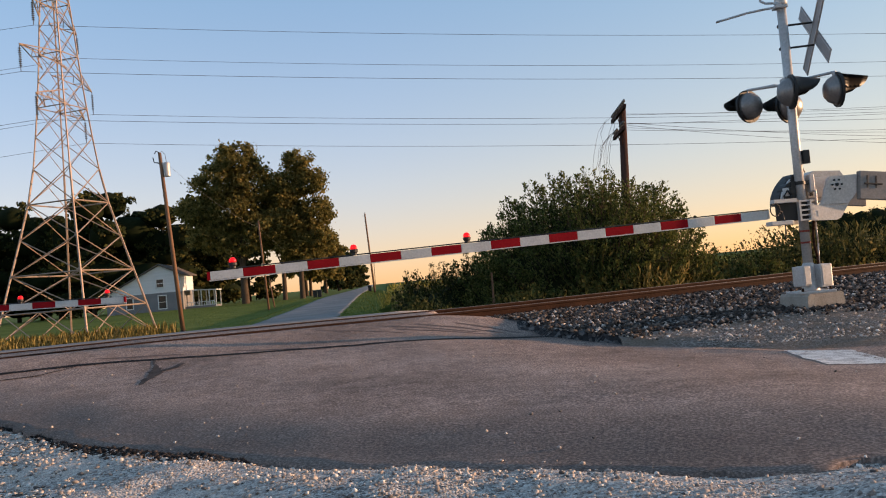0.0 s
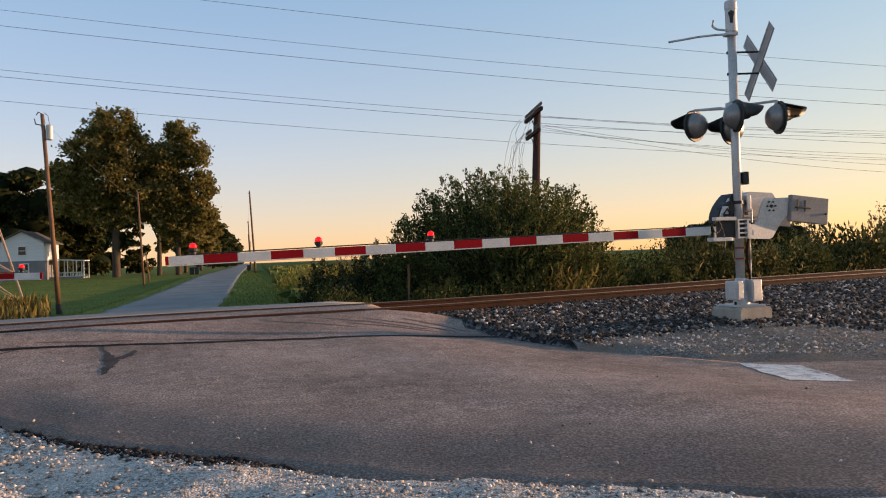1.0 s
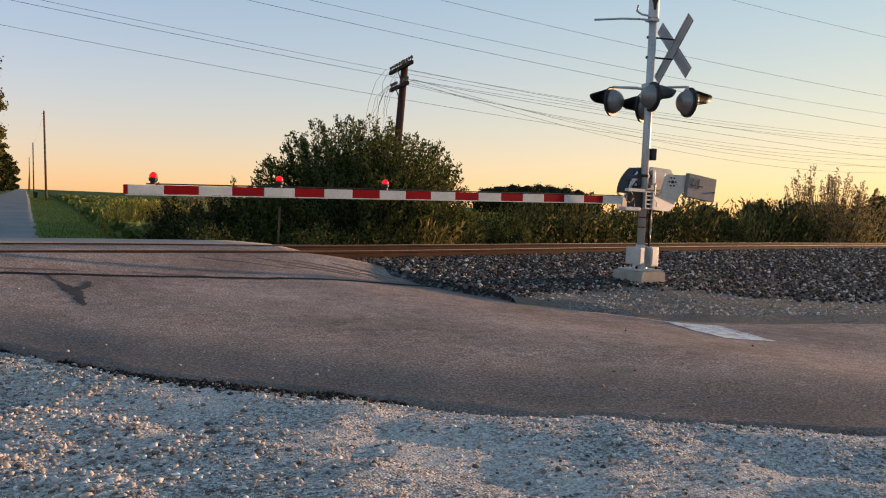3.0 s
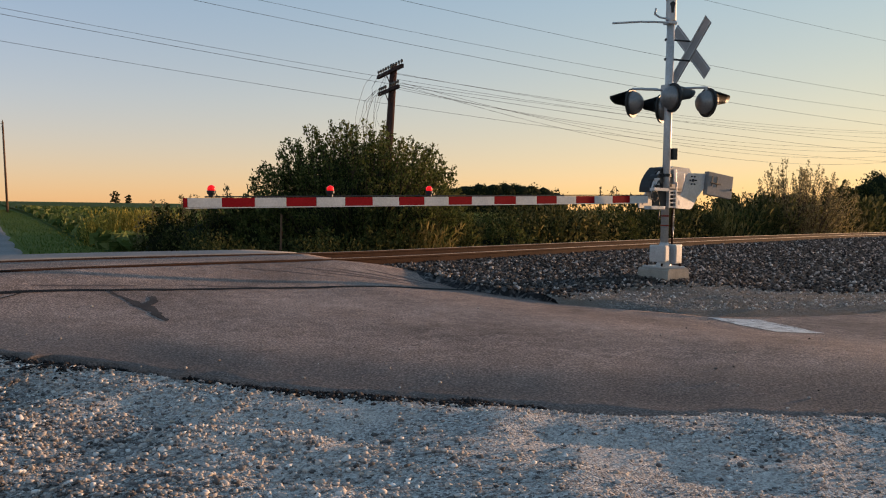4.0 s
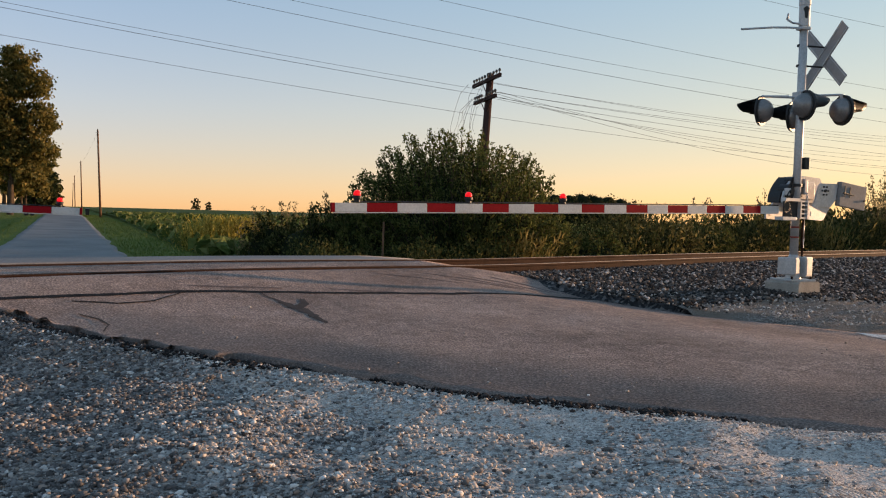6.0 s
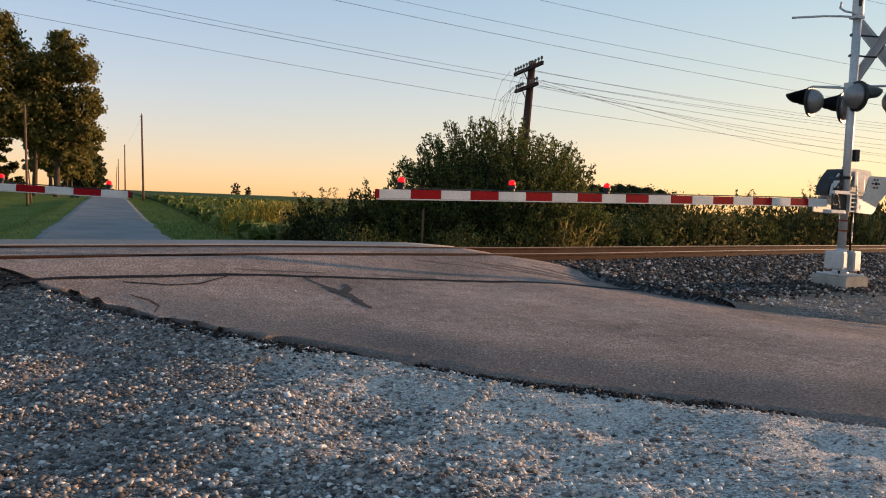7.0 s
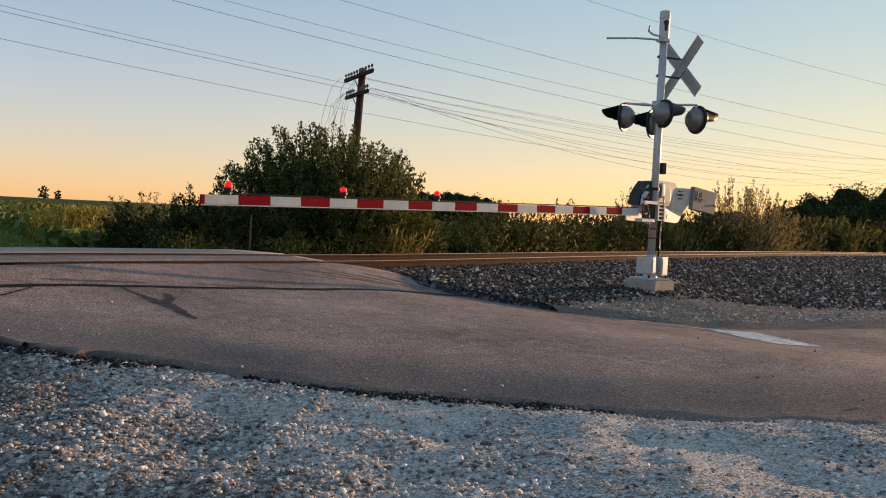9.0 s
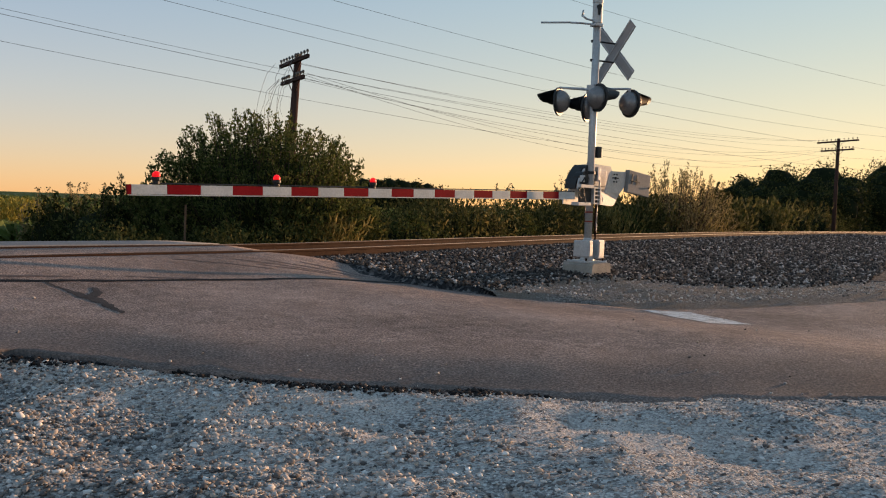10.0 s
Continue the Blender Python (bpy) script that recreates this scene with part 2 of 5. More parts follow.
BARK = noisy("bark", (0.035, 0.026, 0.018), (0.12, 0.09, 0.065), 2, 14, 0.95, bump=0.8, stretch=(3, 3, 0.6))
STEEL = noisy("galvanised_lattice", (0.28, 0.20, 0.15), (0.46, 0.35, 0.28), 1, 10, 0.6, 0.3, bump=0.0)
WIRE = noisy("wire", (0.12, 0.115, 0.11), (0.20, 0.19, 0.18), 1, 4, 0.6, 0.3, bump=0)
GLASS_INSULATOR = noisy("insulator", (0.05, 0.05, 0.05), (0.12, 0.11, 0.10), 5, 20, 0.25, bump=0)
SIDING = noisy("white_siding", (0.55, 0.56, 0.58), (0.75, 0.76, 0.77), 0.5, 12, 0.7, bump=0.1, stretch=(0.3, 0.3, 6))
BLOCK = noisy("grey_block", (0.16, 0.16, 0.17), (0.27, 0.27, 0.28), 0.7, 10, 0.9, bump=0.3)
ROOFING = noisy("shingle", (0.08, 0.07, 0.065), (0.16, 0.14, 0.13), 1, 8, 0.9, bump=0.3)
PANE = noisy("window_pane", (0.02, 0.022, 0.025), (0.05, 0.05, 0.055), 1, 3, 0.1, bump=0)
WHITE_PAINT = noisy("white_paint", (0.6, 0.6, 0.6), (0.78, 0.78, 0.77), 2, 20, 0.6, bump=0.05)
SLAB_GREY = noisy("weathered_grey_steel", (0.20, 0.19, 0.18), (0.33, 0.315, 0.30), 3, 30, 0.7, 0.1, bump=0.1)
# dull aluminium again, darkened for the unlit side of the housings
LAMP_GREY = noisy("lamp_housing_grey", (0.17, 0.165, 0.165), (0.30, 0.29, 0.28), 6, 40, 0.4, 0.5, bump=0.05)
LEAF_BUSH = islands("bush_leaf", [(0, (0.032, 0.046, 0.014)), (0.5, (0.085, 0.105, 0.03)), (1, (0.20, 0.205, 0.07))], 0.75, 0.42)
LEAF_TREE = islands("tree_leaf", [(0, (0.09, 0.09, 0.03)), (0.6, (0.21, 0.18, 0.058)), (1, (0.36, 0.28, 0.10))], 0.7, 0.5, 2)
LEAF_DARK = islands("dark_leaf", [(0, (0.024, 0.032, 0.014)), (0.6, (0.06, 0.068, 0.022)), (1, (0.12, 0.105, 0.036))], 0.8, 0.2, 2)
LEAF_PALE = islands("pale_leaf", [(0, (0.14, 0.12, 0.055)), (0.6, (0.22, 0.19, 0.10)), (1, (0.34, 0.28, 0.16))], 0.7, 0.6)
WEED = islands("weed_leaf", [(0, (0.022, 0.03, 0.010)), (0.6, (0.062, 0.07, 0.022)), (1, (0.15, 0.135, 0.05))], 0.8, 0.35)
GOLD = islands("golden_grass", [(0, (0.12, 0.10, 0.03)), (0.6, (0.24, 0.19, 0.06)), (1, (0.36, 0.28, 0.11))], 0.8, 0.3)
LAWN = islands("lawn_blade", [(0, (0.07, 0.11, 0.022)), (0.6, (0.13, 0.18, 0.04)), (1, (0.23, 0.25, 0.075))], 0.8, 0.25)
CROP = islands("crop_leaf", [(0, (0.06, 0.09, 0.022)), (0.6, (0.13, 0.17, 0.05)), (1, (0.26, 0.26, 0.10))], 0.8, 0.25)
# near-black colour for cores that stand in for shade inside foliage
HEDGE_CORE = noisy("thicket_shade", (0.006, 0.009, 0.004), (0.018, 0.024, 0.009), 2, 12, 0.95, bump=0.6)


# ---- mesh helpers ----
def thing(name, label, category, at=(0, 0, 0), group="", kind=""):
    ob = new(name)
    ob.location = at
    return tagged(ob, label, category, group, kind)


def mesh_object(name, verts, faces, mat, smooth=False, parent=None, label=""):
    me = bpy.data.meshes.new(name)
    me.from_pydata([tuple(v) for v in verts], [], faces)
    me.materials.append(mat)
    if smooth:
        me.polygons.foreach_set("use_smooth", [True] * len(me.polygons))
    me.update()
    ob = new(name, me)
    ob.parent = parent
    return tagged(ob, label)


def part(name, bm, mat, parent=None, label="", smooth=False, bevel=0.0):
    if bevel:
        bmesh.ops.bevel(bm, geom=[e for e in bm.edges if e.calc_face_angle(0) > 0.5], offset=bevel, segments=2, affect="EDGES", profile=0.6)
    me = bpy.data.meshes.new(name)
    bmesh.ops.recalc_face_normals(bm, faces=bm.faces)
    bm.to_mesh(me)
    bm.free()
    me.materials.append(mat)
    if smooth:
        for p in me.polygons:
            p.use_smooth = True
    ob = new(name, me)
    ob.parent = parent
    return tagged(ob, label)


def box(bm, size, m=None):
    m = m or Matrix()
    return bmesh.ops.create_cube(bm, size=1, matrix=m @ Matrix.Diagonal((*size, 1)))


def rod(bm, a, b, r1, r2=None, seg=12, caps=True):
    a, b = Vector(a), Vector(b)
    d = b - a
    m = Matrix.Translation((a + b) / 2) @ d.to_track_quat("Z", "Y").to_matrix().to_4x4()
    return bmesh.ops.create_cone(bm, cap_ends=caps, segments=seg, radius1=r1, radius2=r1 if r2 is None else r2, depth=d.length, matrix=m)


def tube(bm, pts, r, seg=8):
    for a, b in zip(pts, pts[1:]):
        rod(bm, a, b, r, r, seg)
    for p in pts[1:-1]:
        bmesh.ops.create_icosphere(bm, subdivisions=1, radius=r, matrix=Matrix.Translation(p))


def lathe(bm, profile, m=None, seg=20):
    """Turn (radius, height) pairs about z."""
    m = m or Matrix()
    rings = []
    for r, z in profile:
        rings.append([bm.verts.new(m @ Vector((r * math.cos(2 * math.pi * k / seg), r * math.sin(2 * math.pi * k / seg), z))) for k in range(seg)])
    for a, b in zip(rings, rings[1:]):
        for k in range(seg):
            bm.faces.new((a[k], a[(k + 1) % seg], b[(k + 1) % seg], b[k]))
    for ring in (rings[0], rings[-1]):
        bm.faces.new(ring)


def prism(bm, outline, depth, m=None):
    """An outline in x, z, thick along y."""
    m = m or Matrix()
    a = [bm.verts.new(m @ Vector((x, -depth / 2, z))) for x, z in outline]
    b = [bm.verts.new(m @ Vector((x, depth / 2, z))) for x, z in outline]
    n = len(outline)
    bm.faces.new(a), bm.faces.new(b[::-1])
    for k in range(n):
        bm.faces.new((a[k], a[(k + 1) % n], b[(k + 1) % n], b[k]))


# ---- lie of the land ----
COS_R = 0.93


def rail_y(x):
    """Where the near rail runs."""
    x = np.asarray(x, float)
    return 18.1 + 0.40 * (x - 6) - 0.0022 * np.maximum(x - 8, 0) ** 2 * (x < 70) - (x >= 70) * (0.0022 * 62 ** 2 + (x - 70) * 0.27)


def smooth(a, b, v):
    t = np.clip((np.asarray(v, float) - a) / (b - a), 0, 1)
    return t * t * (3 - 2 * t)


def off_rail(x, y):
    return (rail_y(x) - np.asarray(y, float)) * COS_R


def far_z(x, y):
    """The flat land beyond the railway, rising very gently with distance."""
    x, y = np.asarray(x, float), np.asarray(y, float)
    rise = 0.6 * smooth(45, 130, y) + 1.0 * smooth(130, 700, y)
    dip = 0.5 * smooth(8.6, 11.0, -x) * smooth(24, 36, y) * (1 - smooth(95, 128, y))
    return -0.8 + rise - dip + 0.8 * smooth(5, 200, x) * smooth(60, 500, y)


def bed_z(x, y):
    """Gravel, dirt and ballast, without the road."""
    d = off_rail(x, y)
    z = np.interp(d, [-6.5, -2.6, 0.7, 3.2, 5.0, 60], [-0.8, 0.2, 0.2, -0.02, -0.12, -0.12])
    z = z + 0.13 * np.exp(-((np.asarray(x) - 6.1) ** 2 + (np.asarray(y) - 13.8) ** 2) / 2.5)
    return np.where(d < -2.6, np.maximum(z, -0.8) * smooth(-6.5, -6.4, d) + far_z(x, y) * (1 - smooth(-6.5, -6.4, d)), z)


def rail_lift(x):
    """Raises the rails a little across the road, to fit the camera's view."""
    return 0.065 * (1 - smooth(-4.0, 2.5, x))


def road_z(x, y):
    """The asphalt hump over the tracks."""
    d = off_rail(x, y)
    near = np.interp(d, [0, 0.2, 1.0, 1.82, 3.0, 4.5, 6.0, 9.0, 60], [0.36, 0.35, 0.25, 0.165, 0.10, 0.045, 0.0, -0.03, -0.05])
    along = (np.asarray(x, float) - 6) * 0.928 + (np.asarray(y, float) - 18.1) * 0.371
    near = near - 0.19 * smooth(-7.5, -4.3, along) * smooth(0.3, 1.6, d)
    near = near + rail_lift(x) * (1 - smooth(0.05, 1.5, d))
    # the asphalt rolls down to its ragged edge
    gap = np.asarray(y, float) - edge_y(x)
    near = near - (0.035 + 0.045 * smooth(-4.5, -2.0, x)) * (1 - smooth(-0.1, 1.25, gap)) * smooth(0.8, 1.8, d)
    t = smooth(2.2, 13.0, -d)
    far = (0.36 + rail_lift(x)) * (1 - t) + (far_z(x, y) + 0.03) * t
    return np.where(d > 0, near, far)


def waves(x, y, scale, seed=0.0):
    out = np.zeros(np.broadcast(x, y).shape)
    for k in range(1, 5):
        out += np.sin(x * scale * k * 1.3 + seed + 1.7 * k + 1.1 * np.sin(y * scale * 0.7 * k)) * np.sin(y * scale * k * 1.1 + seed * 2 + 0.9 * k) / k
    return out / 2


def sheet(name, X, Y, Z, mat, label, category, lip=0.0):
    """A grid of ground; lip lets its outer rows hang down like a broken edge."""
    h, w = X.shape
    if lip:
        X, Y, Z = (np.pad(a, 1, mode="edge") for a in (X, Y, Z))
        Z[0, :] -= lip; Z[-1, :] -= lip; Z[1:-1, 0] -= lip; Z[1:-1, -1] -= lip
        h, w = X.shape
    verts = np.stack([X, Y, Z], -1).reshape(-1, 3)
    idx = np.arange(h * w).reshape(h, w)
    faces = np.stack([idx[:-1, :-1], idx[:-1, 1:], idx[1:, 1:], idx[1:, :-1]], -1).reshape(-1, 4)
    ob = mesh_object(name, verts.tolist(), faces.tolist(), mat, True)
    return tagged(ob, label, category, kind="structure")


def ruled(pairs, along, across):
    """Grid points between two edges, given as pairs of (x, y) on either side."""
    p = np.array(pairs, float)
    u = np.linspace(0, len(p) - 1, (len(p) - 1) * along + 1)
    near = np.stack([np.interp(u, range(len(p)), p[:, 0, k]) for k in (0, 1)], -1)
    far = np.stack([np.interp(u, range(len(p)), p[:, 1, k]) for k in (0, 1)], -1)
    v = np.linspace(0, 1, across + 1)[None, :, None]
    g = near[:, None] * (1 - v) + far[:, None] * v
    return g[..., 0], g[..., 1]


NEAR_EDGE = [(-9, 11.9), (-6.25, 12.75), (-5.5, 12.0), (-4.85, 11.25), (-4.4, 10.75), (-4.0, 10.35), (-3.3, 9.75), (-2.5, 8.85),
             (-1.5, 8.15), (-0.7, 7.5), (0.15, 7.0), (1.3, 6.43), (2.1, 6.27), (5, 5.4), (9, 4.8), (40, 1.2)]


def edge_y(x):
    return np.interp(x, [p[0] for p in NEAR_EDGE], [p[1] for p in NEAR_EDGE])


def verge_top(x):
    """Where the dirt verge gives way to ballast."""
    return np.interp(x, [2.2, 2.95, 3.6, 5.2, 6.6, 7.5, 9, 14, 45], [14.2, 13.0, 13.3, 13.4, 13.25, 12.6, 12.3, 12.0, 10.0])


grow = 14 * 1.22 ** np.arange(1, 30)
gx = np.unique(np.clip(np.r_[-grow, np.arange(-14, 14.1, 0.7), grow], -4500, 4500))
gy = np.unique(np.clip(np.r_[-grow[:25] - 10, np.arange(-24, 60, 0.9), 60 + grow], -4500, 4500))
GX, GY = np.meshgrid(gx, gy)
D = off_rail(np.clip(GX, -200, 130), GY)
GZ = np.where(D > -6.4, np.minimum(bed_z(GX, GY), far_z(GX, GY)) - 0.25, far_z(GX, GY))
GZ = np.where((GX > -9) & (GX < 1) & (D < -1) & (D > -14), np.minimum(GZ, road_z(GX, GY) - 0.15), GZ)
GZ = np.where(D > 0, -0.45, GZ)
sheet("ground", GX, GY, GZ, GRASS, "flat green and straw-coloured grassland reaching the horizon", "ground")

bx = np.r_[np.arange(-60, -12, 3.0), np.arange(-12, 26, 0.25), np.arange(26, 130, 1.5)]
bd = np.r_[np.arange(-6.6, -2.4, 0.7), np.arange(-2.4, 8.6, 0.15)]
BX, BD = np.meshgrid(bx, bd)
BY = rail_y(BX) - BD / COS_R
BZ = bed_z(BX, BY) + 0.03 + 0.02 * waves(BX, BY, 2.1)
under = np.interp(BD, [0.0, 1.0, 2.2, 3.7], [0.6, 1.9, 2.15, 3.0])
BZ = np.where((BX < under) & (BX > -9.5), np.minimum(BZ, road_z(BX, BY) - 0.07 - 0.1 * (BD < 0.4)), BZ)
BZ = np.where((BX < 1.0) & (BD > 0.5), -0.5, BZ)
BZ = np.where((BD > 2.4) & (BY < verge_top(BX)), np.minimum(BZ, road_z(BX, BY) - 0.25), BZ)
sheet("ballast_bed", BX, BY, BZ, BALLAST_BED, "bank of dark crushed-stone ballast under the tracks", "ballast")

_rail = [(x, float(rail_y(x)) - 0.10) for x in (-9, -6.3, -5.0, -3.6, -2.2, -0.8, 0.6)]
FAR_EDGE = _rail + [(2.0, 15.5), (2.15, 14.3), (3.0, 12.7), (3.6, 12.1), (4.2, 11.35), (5.2, 11.05), (8, 10.7), (14, 10.3), (45, 8)]
AX, AY = ruled(list(zip(NEAR_EDGE, FAR_EDGE)), 10, 44)
edge_fade = np.minimum(np.arange(45), 44 - np.arange(45))[None, :]
wob = np.exp(-edge_fade / 3.0) * 0.12 * waves(AX, AY, 3.1, 2.0)
jag = np.exp(-edge_fade / 1.2) * (0.24 * waves(AX, AY, 5.0, 5.0) + 0.20 * waves(AX, AY, 13.0, 1.0)) * (0.35 + 0.65 * smooth(1.5, 4.0, -AX)) * (np.arange(45)[None, :] < 20)
AY = AY + jag + np.where(np.arange(45)[None, :] < 30, wob, wob * 0.6 * (off_rail(AX, AY) > 0.6))
AZ = road_z(AX, AY) + 0.012 * waves(AX, AY, 0.9, 1.0)
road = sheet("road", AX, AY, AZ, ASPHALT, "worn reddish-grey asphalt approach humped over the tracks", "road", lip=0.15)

# painted edge shade mixed with dirt, along the road's near edge and by the seam
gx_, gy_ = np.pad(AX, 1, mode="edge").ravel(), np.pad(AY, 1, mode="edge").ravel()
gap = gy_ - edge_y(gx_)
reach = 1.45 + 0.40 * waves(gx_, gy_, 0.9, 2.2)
grime_shade = 0.55 * np.clip(1.25 - gap / reach, 0, 1) ** 0.8 * np.clip(smooth(-6.0, -3.5, gx_) * 0.7 + 0.3, 0, 1) * (0.55 + 0.45 * smooth(0.0, 0.25, gap))
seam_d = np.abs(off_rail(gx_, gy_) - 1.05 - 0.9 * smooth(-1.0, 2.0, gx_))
grime_shade = np.maximum(grime_shade, 0.5 * np.exp(-(seam_d / 0.22) ** 2) * smooth(-1.5, 0.5, gx_))
# the hanging lip is painted dark for the shade under the broken edge
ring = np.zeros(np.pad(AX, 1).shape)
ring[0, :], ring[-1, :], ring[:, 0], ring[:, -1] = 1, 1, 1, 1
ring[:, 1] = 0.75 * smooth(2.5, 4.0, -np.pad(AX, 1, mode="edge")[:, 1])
grime_shade = np.maximum(grime_shade, ring.ravel())
road.data.attributes.new("grime_shade", "FLOAT", "POINT").data.foreach_set("value", grime_shade)

PX = np.linspace(-9, 0.75, 50)[None, :] + np.zeros((5, 1))
PY = rail_y(PX) + np.linspace(0.13, 1.40, 5)[:, None] / COS_R
sheet("crossing_panel", PX, PY, 0.362 + rail_lift(PX) + 0.004 * waves(PX, PY, 2), ASPHALT, "asphalt infill between the two rails", "road", lip=0.08)
pairs = [((-9, float(rail_y(-9)) + 1.78), (0.75, float(rail_y(0.75)) + 1.78)), ((-8.8, 18), (-0.2, 19.6)), ((-8.4, 22), (-1.1, 22.5)), ((-8.0, 27), (-2.35, 27)),
         ((-7.8, 34), (-2.9, 34)), ((-7.8, 60), (-2.9, 60)), ((-7.8, 110), (-2.9, 110)), ((-7.8, 250), (-2.9, 250)), ((-7.8, 900), (-2.9, 900))]
FX, FY = ruled(pairs, 14, 16)
FX = FX + np.where((np.arange(17) == 0) | (np.arange(17) == 16), 0.22 * waves(FX, FY, 0.8), 0)
sheet("far_road", FX, FY, road_z(FX, FY) + 0.02, ASPHALT_FAR, "narrow straight grey country road patched with asphalt", "road", lip=0.08)

back = [(x - 4 if x < 0 else x, -14) for x, _ in NEAR_EDGE]
SX, SY = ruled([((x + 0.25, y + 0.35), b) for (x, y), b in zip(NEAR_EDGE, back)], 14, 160)
v = np.linspace(0, 1, 161)[None, :] ** 1.8
SY = SY[:, :1] * (1 - v) + SY[:, -1:] * v
SX = SX[:, :1] * (1 - v) + SX[:, -1:] * v


def shoulder_z(x, y):
    """Gravel spilling up to the asphalt's edge."""
    gap = edge_y(x) - np.asarray(y, float)
    x = np.asarray(x, float)
    right = smooth(-3.4, -1.8, x)
    gap = gap + (0.16 * waves(x, 0 * x, 1.9, 2.0) + 0.10 * waves(x, 0 * x + 2, 4.7, 1.0)) * right
    t = smooth(0.0, 1.6, gap)
    top = road_z(x, y) - 0.004 - 0.028 * smooth(-0.08, 0.1, -gap) - 0.025 * (1 - smooth(-4.0, -2.0, x))
    berm = (0.045 + 0.05 * waves(x, y * 0.4, 1.5, 3.0)) * np.exp(-((gap - 0.55) / 0.38) ** 2) * right
    lumps = 0.05 * waves(x, y, 1.3, 0.5) + 0.04 * waves(x, y, 3.3, 1.5) + 0.012 * waves(x, y, 8.5, 0.7)
    return top * (1 - t) - 0.085 * t + berm + lumps * smooth(0.05, 0.7, gap)


def coarse_share(x, y):
    """Where coarse dark stone lies instead of pale limestone dust."""
    return smooth(3.1, 4.6, -x - 0.12 * (y - 7) + 0.7 * waves(x, y, 0.8, 3.0) + 0.4 * waves(x, y, 2.3, 1.0))


shoulder = sheet("gravel_shoulder", SX, SY, shoulder_z(SX, SY), GRAVEL_BED, "loose pale grey gravel shoulder beside the asphalt", "gravel")
shoulder.data.attributes.new("coarse", "FLOAT", "POINT").data.foreach_set("value", coarse_share(SX, SY).ravel())
wedge = [((x - 0.15, y - 0.18), (x, float(verge_top(x)) + 0.25)) for x, y in [(2.9, 12.75), (3.6, 12.0), (4.2, 11.25), (5.2, 10.95), (6.6, 10.78), (8, 10.6), (14, 10.2), (45, 7.9)]]
VX, VY = ruled(wedge, 10, 16)
vv = smooth(0.08, 0.5, np.linspace(0, 1, 17))[None, :]
VZ = (road_z(VX, VY) - 0.03) * (1 - vv) + (bed_z(VX, VY) + 0.02 + 0.015 * waves(VX, VY, 2.3)) * vv
sheet("dirt_verge", VX, VY, VZ, VERGE, "packed dirt and fine gravel verge round the signal", "verge")


# ---- railway ----
def rail_points(offset):
    xs = np.r_[np.arange(-60, -14, 4.0), np.arange(-14, 30, 0.8), np.arange(30, 130, 1.5)]
    return [(x, float(rail_y(x)) + offset / COS_R) for x in xs]


def sweep(bm, path, profile):
    rings = []
    for k, (x, y) in enumerate(path):
        x2, y2 = path[min(k + 1, len(path) - 1)]
        x1, y1 = path[max(k - 1, 0)]
        t = Vector((x2 - x1, y2 - y1, 0)).normalized()
        n = Vector((-t.y, t.x, 0))
        rings.append([bm.verts.new(Vector((x, y, float(rail_lift(x)))) + n * a + Vector((0, 0, z))) for a, z in profile])
    m = len(profile)
    for a, b in zip(rings, rings[1:]):
        for k in range(m):
            bm.faces.new((a[k], a[(k + 1) % m], b[(k + 1) % m], b[k]))


RAIL_SHAPE = [(-0.07, 0.20), (0.07, 0.20), (0.07, 0.215), (0.012, 0.235), (0.010, 0.33), (0.035, 0.34), (0.036, 0.372), (-0.036, 0.372), (-0.035, 0.34), (-0.010, 0.33), (-0.012, 0.235), (-0.07, 0.215)]
for off in (0.0, 1.505):
    rail = thing("rail", "rusty steel rail with a bright worn head on wooden ties", "rail", group="running rails")
    bm = bmesh.new()
    sweep(bm, rail_points(off), RAIL_SHAPE)
    part("web_and_base", bm, RUST, rail)
    bm = bmesh.new()
    sweep(bm, [p for p in rail_points(off) if p[0] > 0.4], [(-0.034, 0.371), (0.034, 0.371), (0.030, 0.380), (-0.030, 0.380)])
    part("worn_head", bm, RAIL_TOP, rail, "bright worn rail head")
    # darker head where the rails cross the road
    bm = bmesh.new()
    sweep(bm, [p for p in rail_points(off) if p[0] < 1.3], [(-0.034, 0.371), (0.034, 0.371), (0.030, 0.379), (-0.030, 0.379)])
    part("dark_head", bm, DARK_HEAD, rail, "dark rail head in the crossing")
bm = bmesh.new()
box(bm, (0.22, 2.6, 0.17))
tie = part("railway_tie", bm, TIE, bevel=0.012)
tagged(tie, "dark creosoted wooden tie half buried in ballast", "railway tie", "ties under the rails")
ties_x = [x for x in np.arange(1.3, 55, 0.5)]
for k, x in enumerate(ties_x):
    slope = math.degrees(math.atan2(float(rail_y(x + 0.5) - rail_y(x - 0.5)), 1.0))
    y = float(rail_y(x)) + 0.75 / COS_R
    m = pose(x - 0.35 * 0.75, y, 0.118 + 0.006 * math.sin(k * 3.1), 0, 0, slope + 1.5 * math.sin(k * 1.7))
    if k == 0:
        tie.matrix_basis = m
    else:
        copy_thing(tie, m)


